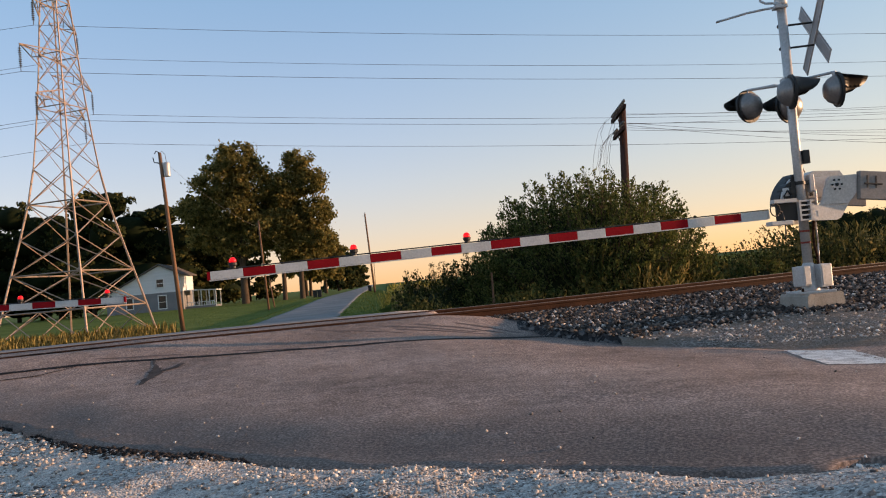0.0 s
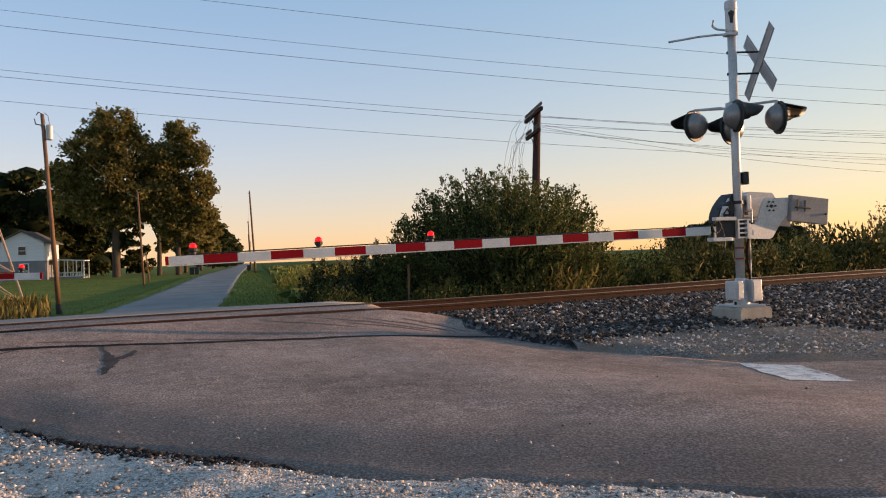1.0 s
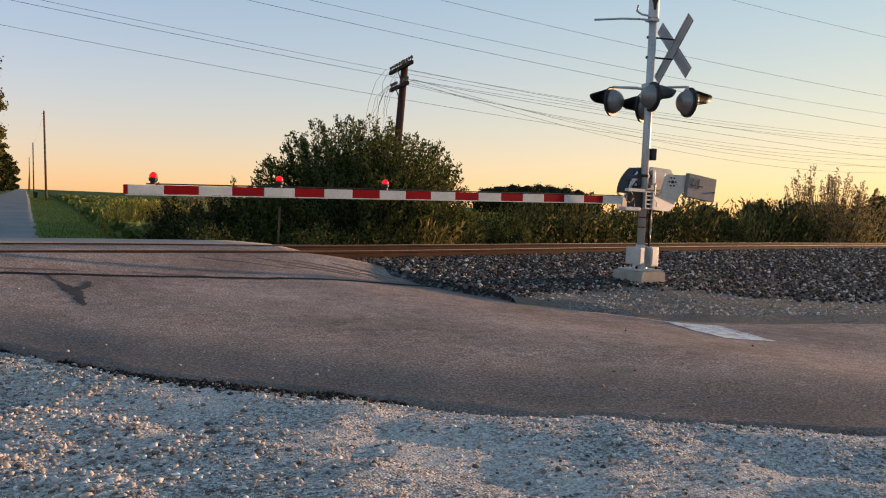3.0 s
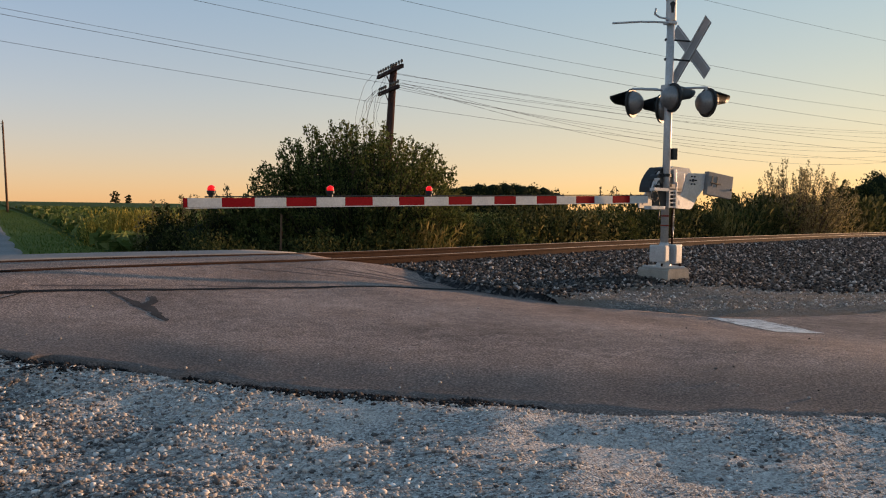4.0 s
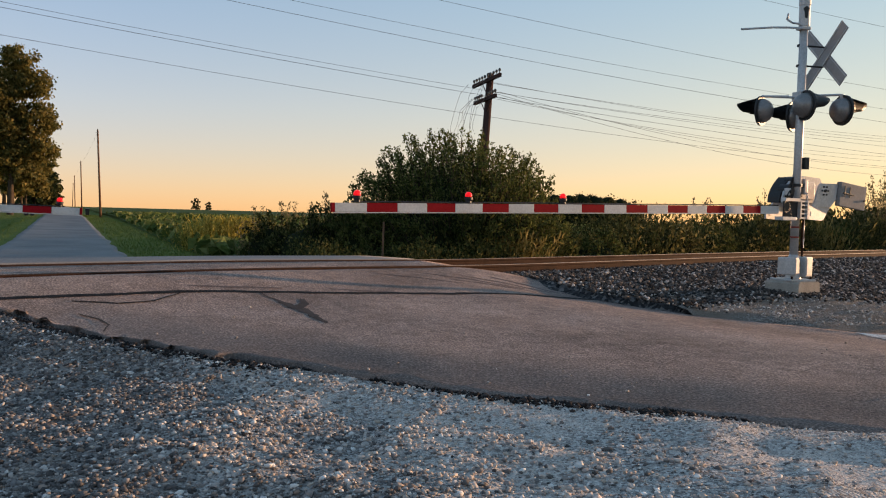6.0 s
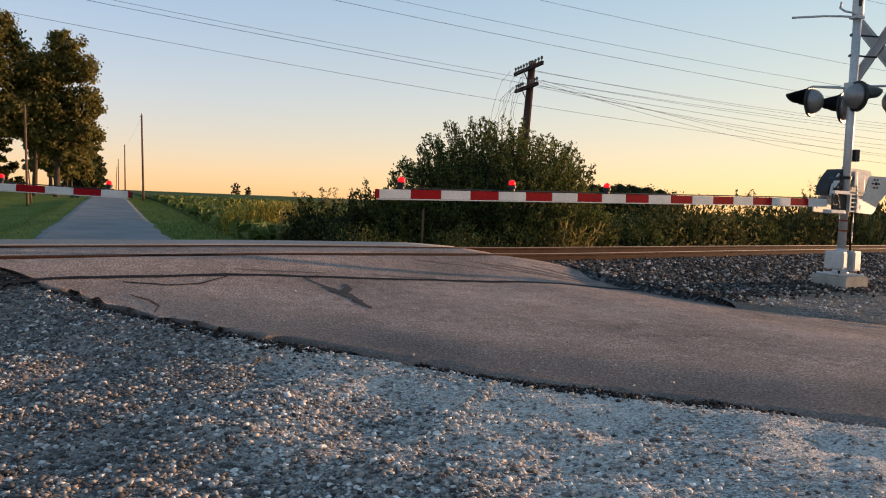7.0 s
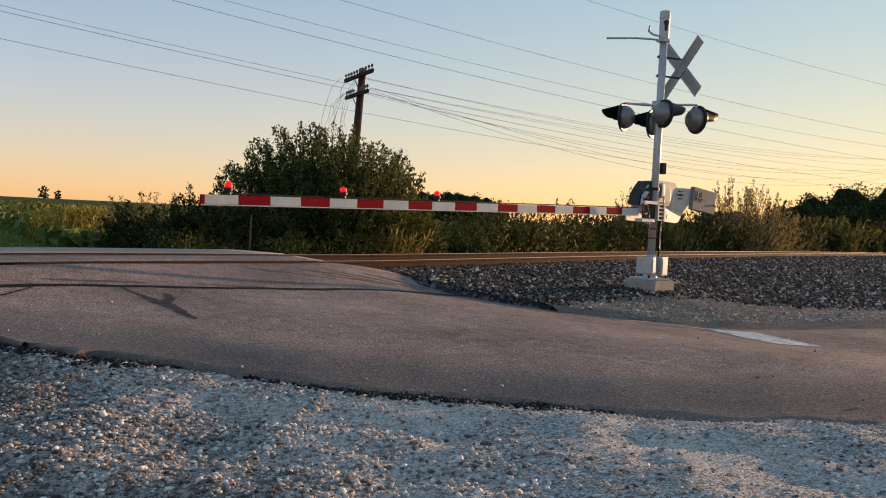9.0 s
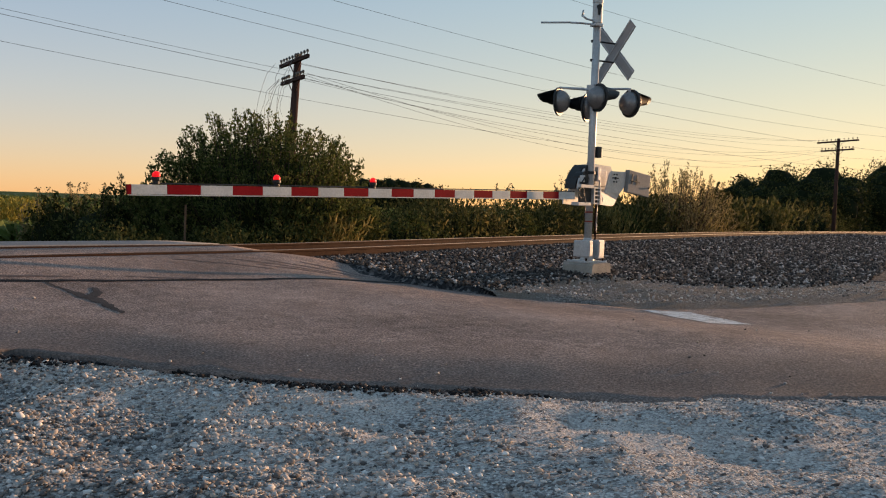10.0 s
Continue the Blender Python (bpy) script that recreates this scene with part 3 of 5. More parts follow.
# ---- crossing signal and gate ----
def lamp_unit(parent, at, facing):
    """A flashing lamp: domed housing, round shield, dark lens, long hood. facing: azimuth clockwise from +y."""
    holder = new("signal_lamp")
    holder.parent = parent
    holder.location = at
    holder.rotation_euler = Euler((0, radians(90), radians(90 - facing)))
    holder.scale = (1.30, 1.30, 1.10)
    bm = bmesh.new()
    lathe(bm, [(0.03, -0.17), (0.085, -0.155), (0.13, -0.11), (0.155, -0.05), (0.165, 0.0)])
    part("housing", bm, LAMP_GREY, holder, "silver-grey domed lamp housing", True)
    bm = bmesh.new()
    lathe(bm, [(0.165, -0.012), (0.196, -0.012), (0.196, 0.018), (0.165, 0.018)])
    part("rim", bm, BLACK, holder, smooth=False)
    bm = bmesh.new()
    lathe(bm, [(0.15, 0.002), (0.12, 0.02), (0.05, 0.03)])
    part("lens", bm, DULL_RED_GLASS, holder, "unlit dark red lens", True)
    bm = bmesh.new()
    seg, rows = 16, []
    for j in range(5):
        ring = []
        for k in range(seg + 1):
            a = math.pi * (0.5 - 0.62 + 1.24 * k / seg)
            z = 0.02 + (0.05 + 0.30 * max(math.sin(math.pi * k / seg), 0.0) ** 0.4) * j / 4
            r = 0.178 - 0.06 * j / 4
            ring.append((r * math.cos(a), r * math.sin(a), z))
        rows.append(ring)
    # the hood lies over the top of the lens, which is local -x
    grid = [[bm.verts.new((-p[1], p[0], p[2])) for p in ring] for ring in rows]
    for a, b in zip(grid, grid[1:]):
        for k in range(seg):
            bm.faces.new((a[k], a[k + 1], b[k + 1], b[k]))
    bmesh.ops.solidify(bm, geom=bm.faces[:], thickness=0.008)
    part("hood", bm, BLACK, holder, "long black sun hood", True)
    return holder


def signal_mast():
    m = thing("crossing_signal", "white aluminium crossing signal mast with four hooded lamps", "crossing signal", group="crossing signals")
    bm = bmesh.new()
    rod(bm, (0, 0, 0.66), (0, 0, 4.63), 0.068, 0.066, 24)
    part("mast", bm, ALU, m, "white-painted round mast", True)
    bm = bmesh.new()
    lathe(bm, [(0.07, 4.58), (0.088, 4.60), (0.088, 4.94), (0.095, 4.95), (0.095, 5.05), (0.085, 5.08)], seg=24)
    part("mast_cap", bm, ALU, m)
    bm = bmesh.new()
    prism(bm, [(-0.02, 4.64), (0.02, 4.64), (0.028, 4.74), (0.05, 4.80), (0.0, 4.84), (-0.05, 4.80), (-0.028, 4.74)], 0.02, pose(-0.04, -0.082, 0.08, 0, 0, -25))
    part("cap_slot", bm, BLACK, m, "black slot in the mast cap")
    # flared base with side boxes
    bm = bmesh.new()
    lathe(bm, [(0.13, 0.28), (0.13, 0.33), (0.115, 0.36), (0.10, 0.62), (0.085, 0.69), (0.07, 0.72)], seg=24)
    part("base_casting", bm, ALU, m, "flared cast base", True)
    for nm, at, size in (("terminal_box", (-0.17, -0.08, 0.53), (0.12, 0.20, 0.30)), ("terminal_box", (0.13, -0.11, 0.52), (0.20, 0.20, 0.34)), ("terminal_box", (-0.02, 0.14, 0.52), (0.20, 0.16, 0.30))):
        bm = bmesh.new()
        box(bm, size, pose(0, 0, 0, 0, 0, 14) @ Matrix.Translation(at))
        part(nm, bm, ALU, m, bevel=0.02)
        bm = bmesh.new()
        box(bm, (size[0] * 0.78, 0.012, size[2] * 0.8), pose(0, 0, 0, 0, 0, 14) @ Matrix.Translation((at[0], at[1] - size[1] / 2 - 0.004, at[2])))
        part("box_lid", bm, ALU_DULL, m, bevel=0.004)
    bm = bmesh.new()
    box(bm, (0.52, 0.50, 0.035), Matrix.Translation((0, 0, 0.292)))
    part("base_flange", bm, ALU, m, bevel=0.01)
    for k in range(4):
        bm = bmesh.new()
        rod(bm, (0.2 * (-1) ** k, 0.19 * (-1) ** (k // 2), 0.29), (0.2 * (-1) ** k, 0.19 * (-1) ** (k // 2), 0.36), 0.018, seg=6)
        part("anchor_bolt", bm, RUST, m)
    for z in (1.02, 1.19):
        bm = bmesh.new()
        lathe(bm, [(0.067, z - 0.014), (0.071, z - 0.014), (0.071, z + 0.014), (0.067, z + 0.014)], seg=24)
        part("band", bm, RED_BAND, m, "rust-red strap round the mast")
    bm = bmesh.new()
    tube(bm, [(0.13, -0.05, 1.35), (0.10, -0.06, 1.2), (0.085, -0.07, 1.0), (0.12, -0.06, 0.8), (0.13, -0.05, 0.66)], 0.018)
    part("cable_conduit", bm, RUST, m, "brown flexible cable conduit", True)
    bm = bmesh.new()
    tube(bm, [(0.16, -0.03, 1.35), (0.165, -0.03, 1.0), (0.15, -0.03, 0.68)], 0.012)
    part("cable_conduit", bm, ALU_DULL, m, smooth=True)
    # crossbuck, faced along +x
    sign = new("crossbuck")
    sign.parent = m
    sign.location = (0.42, -0.03, 4.11)
    sign.rotation_euler = (0, 0, radians(-5))
    for tilt, dx in ((45, 0.0), (-45, 0.012)):
        bm = bmesh.new()
        box(bm, (0.008, 0.225, 1.32), pose(dx, 0, 0, tilt, 0, 0))
        part("blade", bm, SIGN_BACK, sign, "white-faced blade seen from its bare metal back", bevel=0.002)
        for dy in (-0.085, 0.085):
            bm = bmesh.new()
            box(bm, (0.010, 0.016, 1.30), pose(dx - 0.006, 0, 0, tilt, 0, 0) @ Matrix.Translation((0, dy, 0)))
            part("blade_rib", bm, ALU_DULL, sign)
        bm = bmesh.new()
        box(bm, (0.003, 0.215, 1.31), pose(dx + 0.0065, 0, 0, tilt, 0, 0))
        part("blade_face", bm, SIGN_WHITE, sign)
    for dz in (0.17, -0.17):
        bm = bmesh.new()
        rod(bm, (-0.42, 0.03, dz), (-0.004, 0.0, dz), 0.016, seg=8)
        lathe(bm, [(0.068, dz - 0.015), (0.076, dz - 0.015), (0.076, dz + 0.015), (0.068, dz + 0.015)], Matrix.Translation((-0.42, 0.03, 0)), 20)
        part("sign_bracket", bm, BLACK, sign)
    # top outrigger pipe with a curled end
    bm = bmesh.new()
    tube(bm, [(0.02, -0.06, 4.55), (-0.20, 0.12, 4.58), (-0.38, 0.30, 4.60), (-0.72, 0.68, 4.61)], 0.018)
    part("outrigger_pipe", bm, ALU_DULL, m, "grey outrigger pipe", True)
    bm = bmesh.new()
    tube(bm, [(-0.02, -0.06, 4.58), (-0.13, -0.02, 4.62), (-0.20, 0.06, 4.65), (-0.25, 0.12, 4.71), (-0.23, 0.12, 4.81)], 0.017)
    part("curled_pipe", bm, ALU_DULL, m, smooth=True)
    bm = bmesh.new()
    box(bm, (0.18, 0.16, 0.05), Matrix.Translation((-0.03, -0.02, 4.55)))
    part("pipe_clamp", bm, ALU_DULL, m, bevel=0.01)
    # lamp crossarm, turned and sized to fit the camera's view
    u = Vector((0.77, -0.64, 0))
    bm = bmesh.new()
    tube(bm, [u * -0.62 + Vector((0, 0, 3.35)), u * -0.60 + Vector((0, 0, 3.43)), u * -0.1 + Vector((0, 0, 3.40)), u * 0.1 + Vector((0, 0, 3.42)), u * 0.60 + Vector((0, 0, 3.43)), u * 0.62 + Vector((0, 0, 3.35))], 0.021)
    box(bm, (0.19, 0.19, 0.13), Matrix.Translation((0, 0, 3.42)))
    part("lamp_crossarm", bm, ALU_DULL, m, smooth=False)
    for (x, y), f, z in (((0.49, -0.41), 97, 3.17), ((-0.06, -0.17), 97, 3.24), ((0.06, 0.24), -27, 3.10), ((-0.47, 0.39), -27, 3.18)):
        lamp_unit(m, (x, y, z), f)
        bm = bmesh.new()
        rod(bm, (x, y, 3.43), (x, y, z + 0.14), 0.02, seg=8)
        rod(bm, (x * 0.3, y * 0.3, 3.42), (x, y, 3.43), 0.018, seg=8)
        part("lamp_hanger", bm, ALU_DULL, m)
    bm = bmesh.new()
    box(bm, (0.09, 0.10, 0.20), Matrix.Translation((0.10, -0.06, 2.28)))
    part("relay_box", bm, BLACK, m, "small black relay box", bevel=0.01)
    return m


def gate():
    """Gate machine, counterweights and lowered arm; the arm runs along local -x, the mast stands at the origin."""
    g = thing("crossing_gate", "lowered crossing gate with red and white striped arm", "crossing gate", group="crossing gates")
    bm = bmesh.new()
    prism(bm, [(-0.10, 1.60), (0.62, 1.60), (0.66, 1.92), (0.58, 2.03), (0.16, 2.05), (0.04, 1.99), (-0.06, 1.80)], 0.34, Matrix.Translation((0.16, 0.28, 0)))
    part("machine_housing", bm, ALU, g, "white rounded gate machine housing", bevel=0.03)
    bm = bmesh.new()
    rod(bm, (-0.14, 0.18, 1.78), (-0.14, 0.00, 1.78), 0.115, seg=18)
    rod(bm, (-0.05, 0.16, 1.94), (-0.05, 0.02, 1.94), 0.075, seg=14)
    rod(bm, (-0.14, 0.0, 1.78), (-0.14, -0.03, 1.78), 0.05, seg=14)
    box(bm, (0.26, 0.14, 0.10), Matrix.Translation((-0.12, 0.08, 1.655)))
    part("motor_cover", bm, BLACK, g, "dark motor and gear cover")
    bm = bmesh.new()
    arc = [(-0.30 + 0.26 * t ** 1.6, 1.58 + 0.44 * t ** 0.75) for t in np.linspace(0, 1, 9)]
    prism(bm, arc + [(x + 0.035, z - 0.03) for x, z in arc[::-1]], 0.035, Matrix.Translation((0, 0.05, 0)))
    part("curved_cover", bm, ALU, g, "thin curved white weather cover")
    # solid black block in place of shade and works inside the open machine
    bm = bmesh.new()
    prism(bm, [(x, z) for x, z in arc] + [(0.1, 2.0), (0.1, 1.58)], 0.24, Matrix.Translation((0, 0.22, 0)))
    part("works_back", bm, BLACK, g, "black block standing in for the shaded open works of the machine")
    for x0, z0, x1, z1 in ((-0.30, 1.62, -0.20, 1.66), (-0.22, 1.60, -0.02, 1.62), (-0.26, 1.70, -0.20, 1.82)):
        bm = bmesh.new()
        box(bm, (abs(x1 - x0), 0.08, abs(z1 - z0)), Matrix.Translation(((x0 + x1) / 2, 0.0, (z0 + z1) / 2)))
        part("machine_bracket", bm, ALU, g, bevel=0.006)
    bm = bmesh.new()
    tube(bm, [(-0.26, -0.02, 1.62), (-0.30, -0.05, 1.70), (-0.24, -0.06, 1.78), (-0.18, -0.04, 1.70), (-0.22, -0.08, 1.56)], 0.011, 6)
    part("motor_cable", bm, BLACK, g, smooth=True)
    bm = bmesh.new()
    rod(bm, (0.20, -0.06, 1.56), (0.20, -0.06, 1.76), 0.014, seg=8)
    part("buffer_rod", bm, ALU, g, "bright buffer rod")
    bm = bmesh.new()
    box(bm, (0.08, 0.09, 0.26), Matrix.Translation((0.16, -0.02, 1.86)))
    part("limit_switch", bm, ALU_DULL, g, bevel=0.012)
    bm = bmesh.new()
    tube(bm, [(0.02, 0.1, 2.04), (0.06, 0.1, 2.10), (0.14, 0.1, 2.10), (0.17, 0.1, 2.04)], 0.012)
    part("lifting_eye", bm, ALU_DULL, g, smooth=True)
    # flat panel added in place of the housing's darker recess
    bm = bmesh.new()
    box(bm, (0.42, 0.02, 0.30), Matrix.Translation((0.38, 0.098, 1.80)))
    part("recess_panel", bm, ALU_DULL, g, "flat grey panel standing in for the housing's darker recess", bevel=0.008)
    for dz in (0.09, -0.09):
        bm = bmesh.new()
        box(bm, (0.04, 0.03, 0.05), Matrix.Translation((0.22, 0.08, 1.80 + dz)))
        part("latch", bm, BLACK, g)
    bm = bmesh.new()
    lathe(bm, [(0.068, 1.85), (0.082, 1.85), (0.082, 1.90), (0.068, 1.90)], seg=20)
    box(bm, (0.10, 0.07, 0.06), Matrix.Translation((0.10, -0.02, 1.875)))
    box(bm, (0.08, 0.07, 0.06), Matrix.Translation((-0.10, 0.02, 1.875)))
    part("mast_clamp", bm, BLACK, g, "black clamp round the mast")
    # two side plates carry the counterweights
    for y in (-0.20, 0.62):
        bm = bmesh.new()
        prism(bm, [(0.14, 1.525), (0.19, 1.60), (0.29, 1.88), (0.34, 1.92), (0.78, 1.93), (0.74, 1.66), (0.60, 1.525)], 0.03, Matrix.Translation((0, y, 0)))
        part("side_plate", bm, ALU, g, "white shaped steel side plate", bevel=0.006)
        bm = bmesh.new()
        prism(bm, [(0.0, 1.53), (0.0, 1.31), (0.40, 1.295), (0.47, 1.32), (0.63, 1.53)], 0.032, pose(0, y - 0.012, 0, 0, 0, 4))
        part("lower_plate", bm, ALU, g, "outward bent lower plate", bevel=0.006)
        bm = bmesh.new()
        prism(bm, [(0.09, 1.365), (0.16, 1.365), (0.16, 1.445), (0.09, 1.445)], 0.036, pose(0, y - 0.014, 0, 0, 0, 4))
        part("stamped_plate", bm, ALU_DULL, g)
        for k in range(6):
            a = math.pi * k / 3
            bm = bmesh.new()
            rod(bm, (0.44 + 0.075 * math.cos(a), y - 0.015, 1.80 + 0.075 * math.sin(a)), (0.44 + 0.075 * math.cos(a), y - 0.035, 1.80 + 0.075 * math.sin(a)), 0.014, seg=6)
            part("plate_bolt", bm, BLACK, g)
        bm = bmesh.new()
        rod(bm, (0.44, y - 0.015, 1.80), (0.44, y - 0.04, 1.80), 0.024, seg=8)
        part("pivot_bolt", bm, BLACK, g)
        w = new("counterweight")
        w.parent = g
        w.location = (1.12, y - 0.03, 1.73)
        w.rotation_euler = (0, radians(6), 0)
        bm = bmesh.new()
        box(bm, (0.70, 0.09, 0.41))
        part("weight_slab", bm, SLAB_GREY, w, "thick grey counterweight slab", bevel=0.01)
        for dx in (-0.24, -0.10):
            bm = bmesh.new()
            box(bm, (0.018, 0.012, 0.18), Matrix.Translation((dx, -0.048, 0.05)))
            part("slot", bm, BLACK, w)
        bm = bmesh.new()
        rod(bm, (-0.29, -0.052, 0.02), (0.0, -0.052, 0.02), 0.012, seg=6)
        part("tie_rod", bm, BLACK, w)
        bm = bmesh.new()
        rod(bm, (0.30, -0.045, -0.04), (0.30, -0.07, -0.04), 0.016, seg=6)
        part("nut", bm, BLACK, w)
    # arm adapter frame
    bm = bmesh.new()
    for z in (1.33, 1.40, 1.47, 1.54, 1.60):
        box(bm, (0.22, 0.05, 0.022), Matrix.Translation((-0.08, -0.22, z)))
    box(bm, (0.03, 0.06, 0.30), Matrix.Translation((-0.02, -0.22, 1.465)))
    box(bm, (0.03, 0.06, 0.30), Matrix.Translation((-0.19, -0.22, 1.465)))
    box(bm, (0.36, 0.10, 0.05), Matrix.Translation((-0.42, -0.22, 1.62)))
    part("adapter_frame", bm, ALU, g, "ribbed white arm adapter")
    # black sheet put behind the bars for the shade in their gaps
    bm = bmesh.new()
    box(bm, (0.50, 0.04, 0.26), Matrix.Translation((-0.27, -0.17, 1.46)))
    part("adapter_gap_shade", bm, BLACK, g)
    bm = bmesh.new()
    box(bm, (0.34, 0.16, 0.06), Matrix.Translation((-0.50, -0.20, 1.31)))
    part("adapter_foot", bm, ALU, g, bevel=0.01)
    bm = bmesh.new()
    loop = [(-0.60 + 0.075 * math.cos(a), -0.28, 1.50 + 0.09 * math.sin(a)) for a in np.linspace(0, 6.28, 14)]
    tube(bm, loop + [(-0.5, -0.28, 1.45), (-0.46, -0.27, 1.30), (-0.47, -0.26, 1.08)], 0.009, 6)
    part("cable_loop", bm, BLACK, g, "loose black cable loop", True)
    # the arm
    arm = new("gate_arm")
    arm.parent = g
    arm.location = (-0.62, -0.14, 1.45)
    arm.rotation_euler = (0, radians(-1.5), radians(0.4))
    length, unit = 7.79, 0.406
    for k in range(20):
        a = length - 0.04 - k * unit
        b = max(a - unit, 0.0)
        h = 0.118 - 0.012 * (1 - k / 19)
        bm = bmesh.new()
        box(bm, (a - b - 0.002, 0.042, h), Matrix.Translation((-(a + b) / 2, 0, 0)))
        part("stripe", bm, STRIPE_RED if k % 2 and k < 18 else STRIPE_WHITE, arm, "red reflective stripe" if k % 2 and k < 18 else "white reflective stripe", bevel=0.004)
    bm = bmesh.new()
    box(bm, (0.038, 0.044, 0.108), Matrix.Translation((-length + 0.02, 0, 0)))
    part("end_cap", bm, STRIPE_RED, arm)
    bm = bmesh.new()
    box(bm, (length - 0.05, 0.05, 0.012), Matrix.Translation((-length / 2, 0, -0.062)))
    part("lower_rib", bm, STRIPE_WHITE, arm)
    bm = bmesh.new()
    tube(bm, [(-length + 0.25, 0.0, 0.066), (-5.0, 0.0, 0.070), (-3.4, 0, 0.068), (-1.5, 0, 0.072), (0, 0, 0.068)], 0.008, 6)
    part("lamp_cable", bm, BLACK, arm, "black lamp cable along the arm")
    for d in (0.33, 1.87, 3.38):
        lamp = new("arm_lamp")
        lamp.parent = arm
        lamp.location = (-length + d, 0, 0.06)
        bm = bmesh.new()
        lathe(bm, [(0.035, 0.0), (0.035, 0.03), (0.052, 0.045), (0.054, 0.075), (0.05, 0.08)], seg=14)
        part("lamp_foot", bm, BLACK, lamp)
        bm = bmesh.new()
        bmesh.ops.create_uvsphere(bm, u_segments=18, v_segments=12, radius=0.047, matrix=Matrix.Translation((0, 0, 0.098)) @ Matrix.Diagonal((1, 0.85, 1, 1)))
        part("lens", bm, RED_GLASS, lamp, "lit red lens", True)
    return g


def foundation():
    f = thing("concrete_foundation", "weathered concrete foundation block under the signal", "foundation", group="signal foundations")
    bm = bmesh.new()
    prism(bm, [(-0.33, -0.35), (0.33, -0.35), (0.30, 0.24), (0.27, 0.275), (-0.27, 0.275), (-0.30, 0.24)], 0.62)
    part("block", bm, CONCRETE, f, bevel=0.02)
    return f


def placed(make, m):
    ob = make()
    ob.matrix_basis = m
    return ob


NEAR_GATE = pose(6.0, 14.0, 0, 0, 0, 5.0)
mast_1 = placed(signal_mast, pose(6.0, 14.0, 0.005, 0, 0, -4) @ Matrix.Diagonal((1, 1, 0.982, 1)))
gate_1 = placed(gate, NEAR_GATE)
base_1 = placed(foundation, pose(6.0, 14.0, 0, 0, 0, 10))
far_mast = pose(-13.3, 17.8, -0.10, 0, 0, 178)
copy_thing(mast_1, far_mast)
FAR_GATE = pose(-13.3, 17.9, -0.22, 0, 0.45, 181)
copy_thing(gate_1, FAR_GATE)
copy_thing(base_1, pose(-13.3, 17.8, -0.10, 0, 0, 178))

# ---- marks on the asphalt ----
def patch(name, pts, mat, label, category, lift=0.006, n=14, ragged=0.03):
    """A thin painted or tarred patch laid on the road: two edges given as pairs."""
    X, Y = ruled(pts, n, 6)
    X = X + ragged * waves(X, Y, 9, 3.0)
    Y = Y + ragged * waves(X, Y, 8, 5.0)
    return sheet(name, X, Y, road_z(X, Y) + 0.012 * waves(X, Y, 0.9, 1.0) + lift, mat, label, category)


patch("stop_line", [((3.94, 9.98), (4.54, 9.77)), ((4.05, 10.6), (4.62, 10.35)), ((4.15, 11.27), (4.7, 10.9))], WHITE_LINE, "worn white stop line remnant on the asphalt", "road marking", 0.005)
seam = [((x, y), (x, y + w)) for x, y, w in ((-9, 11.23, 0.10), (-6.3, 12.03, 0.09), (-5.75, 12.41, 0.09), (-3.7, 13.15, 0.09), (-1.35, 13.45, 0.10), (0.3, 13.63, 0.14), (1.2, 13.88, 0.18), (2.1, 14.14, 0.16))]
patch("tar_seam", seam, TAR, "black open seam across the asphalt", "road seam", 0.005, 16, 0.025)
STAIN = noisy("dark_stain", (0.045, 0.038, 0.035), (0.10, 0.082, 0.074), 4, 50, 0.85, bump=0.3)
patch("tar_mark", [((-3.14, 13.26), (-3.11, 13.28)), ((-3.02, 12.78), (-2.98, 12.82)), ((-2.97, 12.46), (-2.84, 12.50)), ((-2.94, 12.20), (-2.79, 12.24)), ((-2.89, 11.87), (-2.80, 11.89)), ((-2.88, 11.52), (-2.84, 11.52))], STAIN, "dark forked tar stain on the asphalt", "tar stain", 0.004, 8, 0.05)
patch("tar_mark", [((-2.98, 12.42), (-2.86, 12.37)), ((-2.80, 12.72), (-2.70, 12.68)), ((-2.73, 12.97), (-2.68, 12.95))], STAIN, "short arm of the forked tar stain", "tar stain", 0.0055, 8, 0.025)
patch("tar_seam", [((-5.08, 12.50), (-5.08, 12.53)), ((-4.68, 12.46), (-4.68, 12.50)), ((-4.33, 12.63), (-4.33, 12.67)), ((-3.99, 13.06), (-3.97, 13.10))], TAR, "thin second seam branching in the asphalt", "road seam", 0.006, 10, 0.02)

STREAK = noisy("tyre_streak", (0.10, 0.08, 0.075), (0.17, 0.135, 0.125), 3, 50, 0.85, bump=0.3)
for k, (x, y, dx, dy, w) in enumerate(((-0.3, 15.0, 1.5, -0.35, 0.05), (0.3, 15.1, 1.3, -0.45, 0.045), (0.9, 15.2, 0.95, -0.5, 0.05), (-1.2, 14.75, 1.3, -0.25, 0.04), (0.0, 14.75, 1.3, -0.25, 0.05), (-3.9, 13.35, 1.1, 0.15, 0.035), (-2.2, 13.6, 1.4, -0.1, 0.03))):
    patch("tyre_mark", [((x, y), (x, y + w)), ((x + dx / 2, y + dy * 0.4), (x + dx / 2, y + dy * 0.4 + w * 1.6)), ((x + dx, y + dy), (x + dx, y + dy + w))], STREAK, "dark diagonal scrape on the humped asphalt", "tyre mark", 0.004, 8, 0.02)
for pts in ([(-4.86, 11.35), (-4.80, 11.6), (-4.88, 11.85), (-5.05, 12.05)],):
    patch("asphalt_crack", [((x, y), (x + 0.018, y + 0.018)) for x, y in pts], STAIN, "thin jagged crack in the asphalt edge", "crack", 0.007, 8, 0.015)


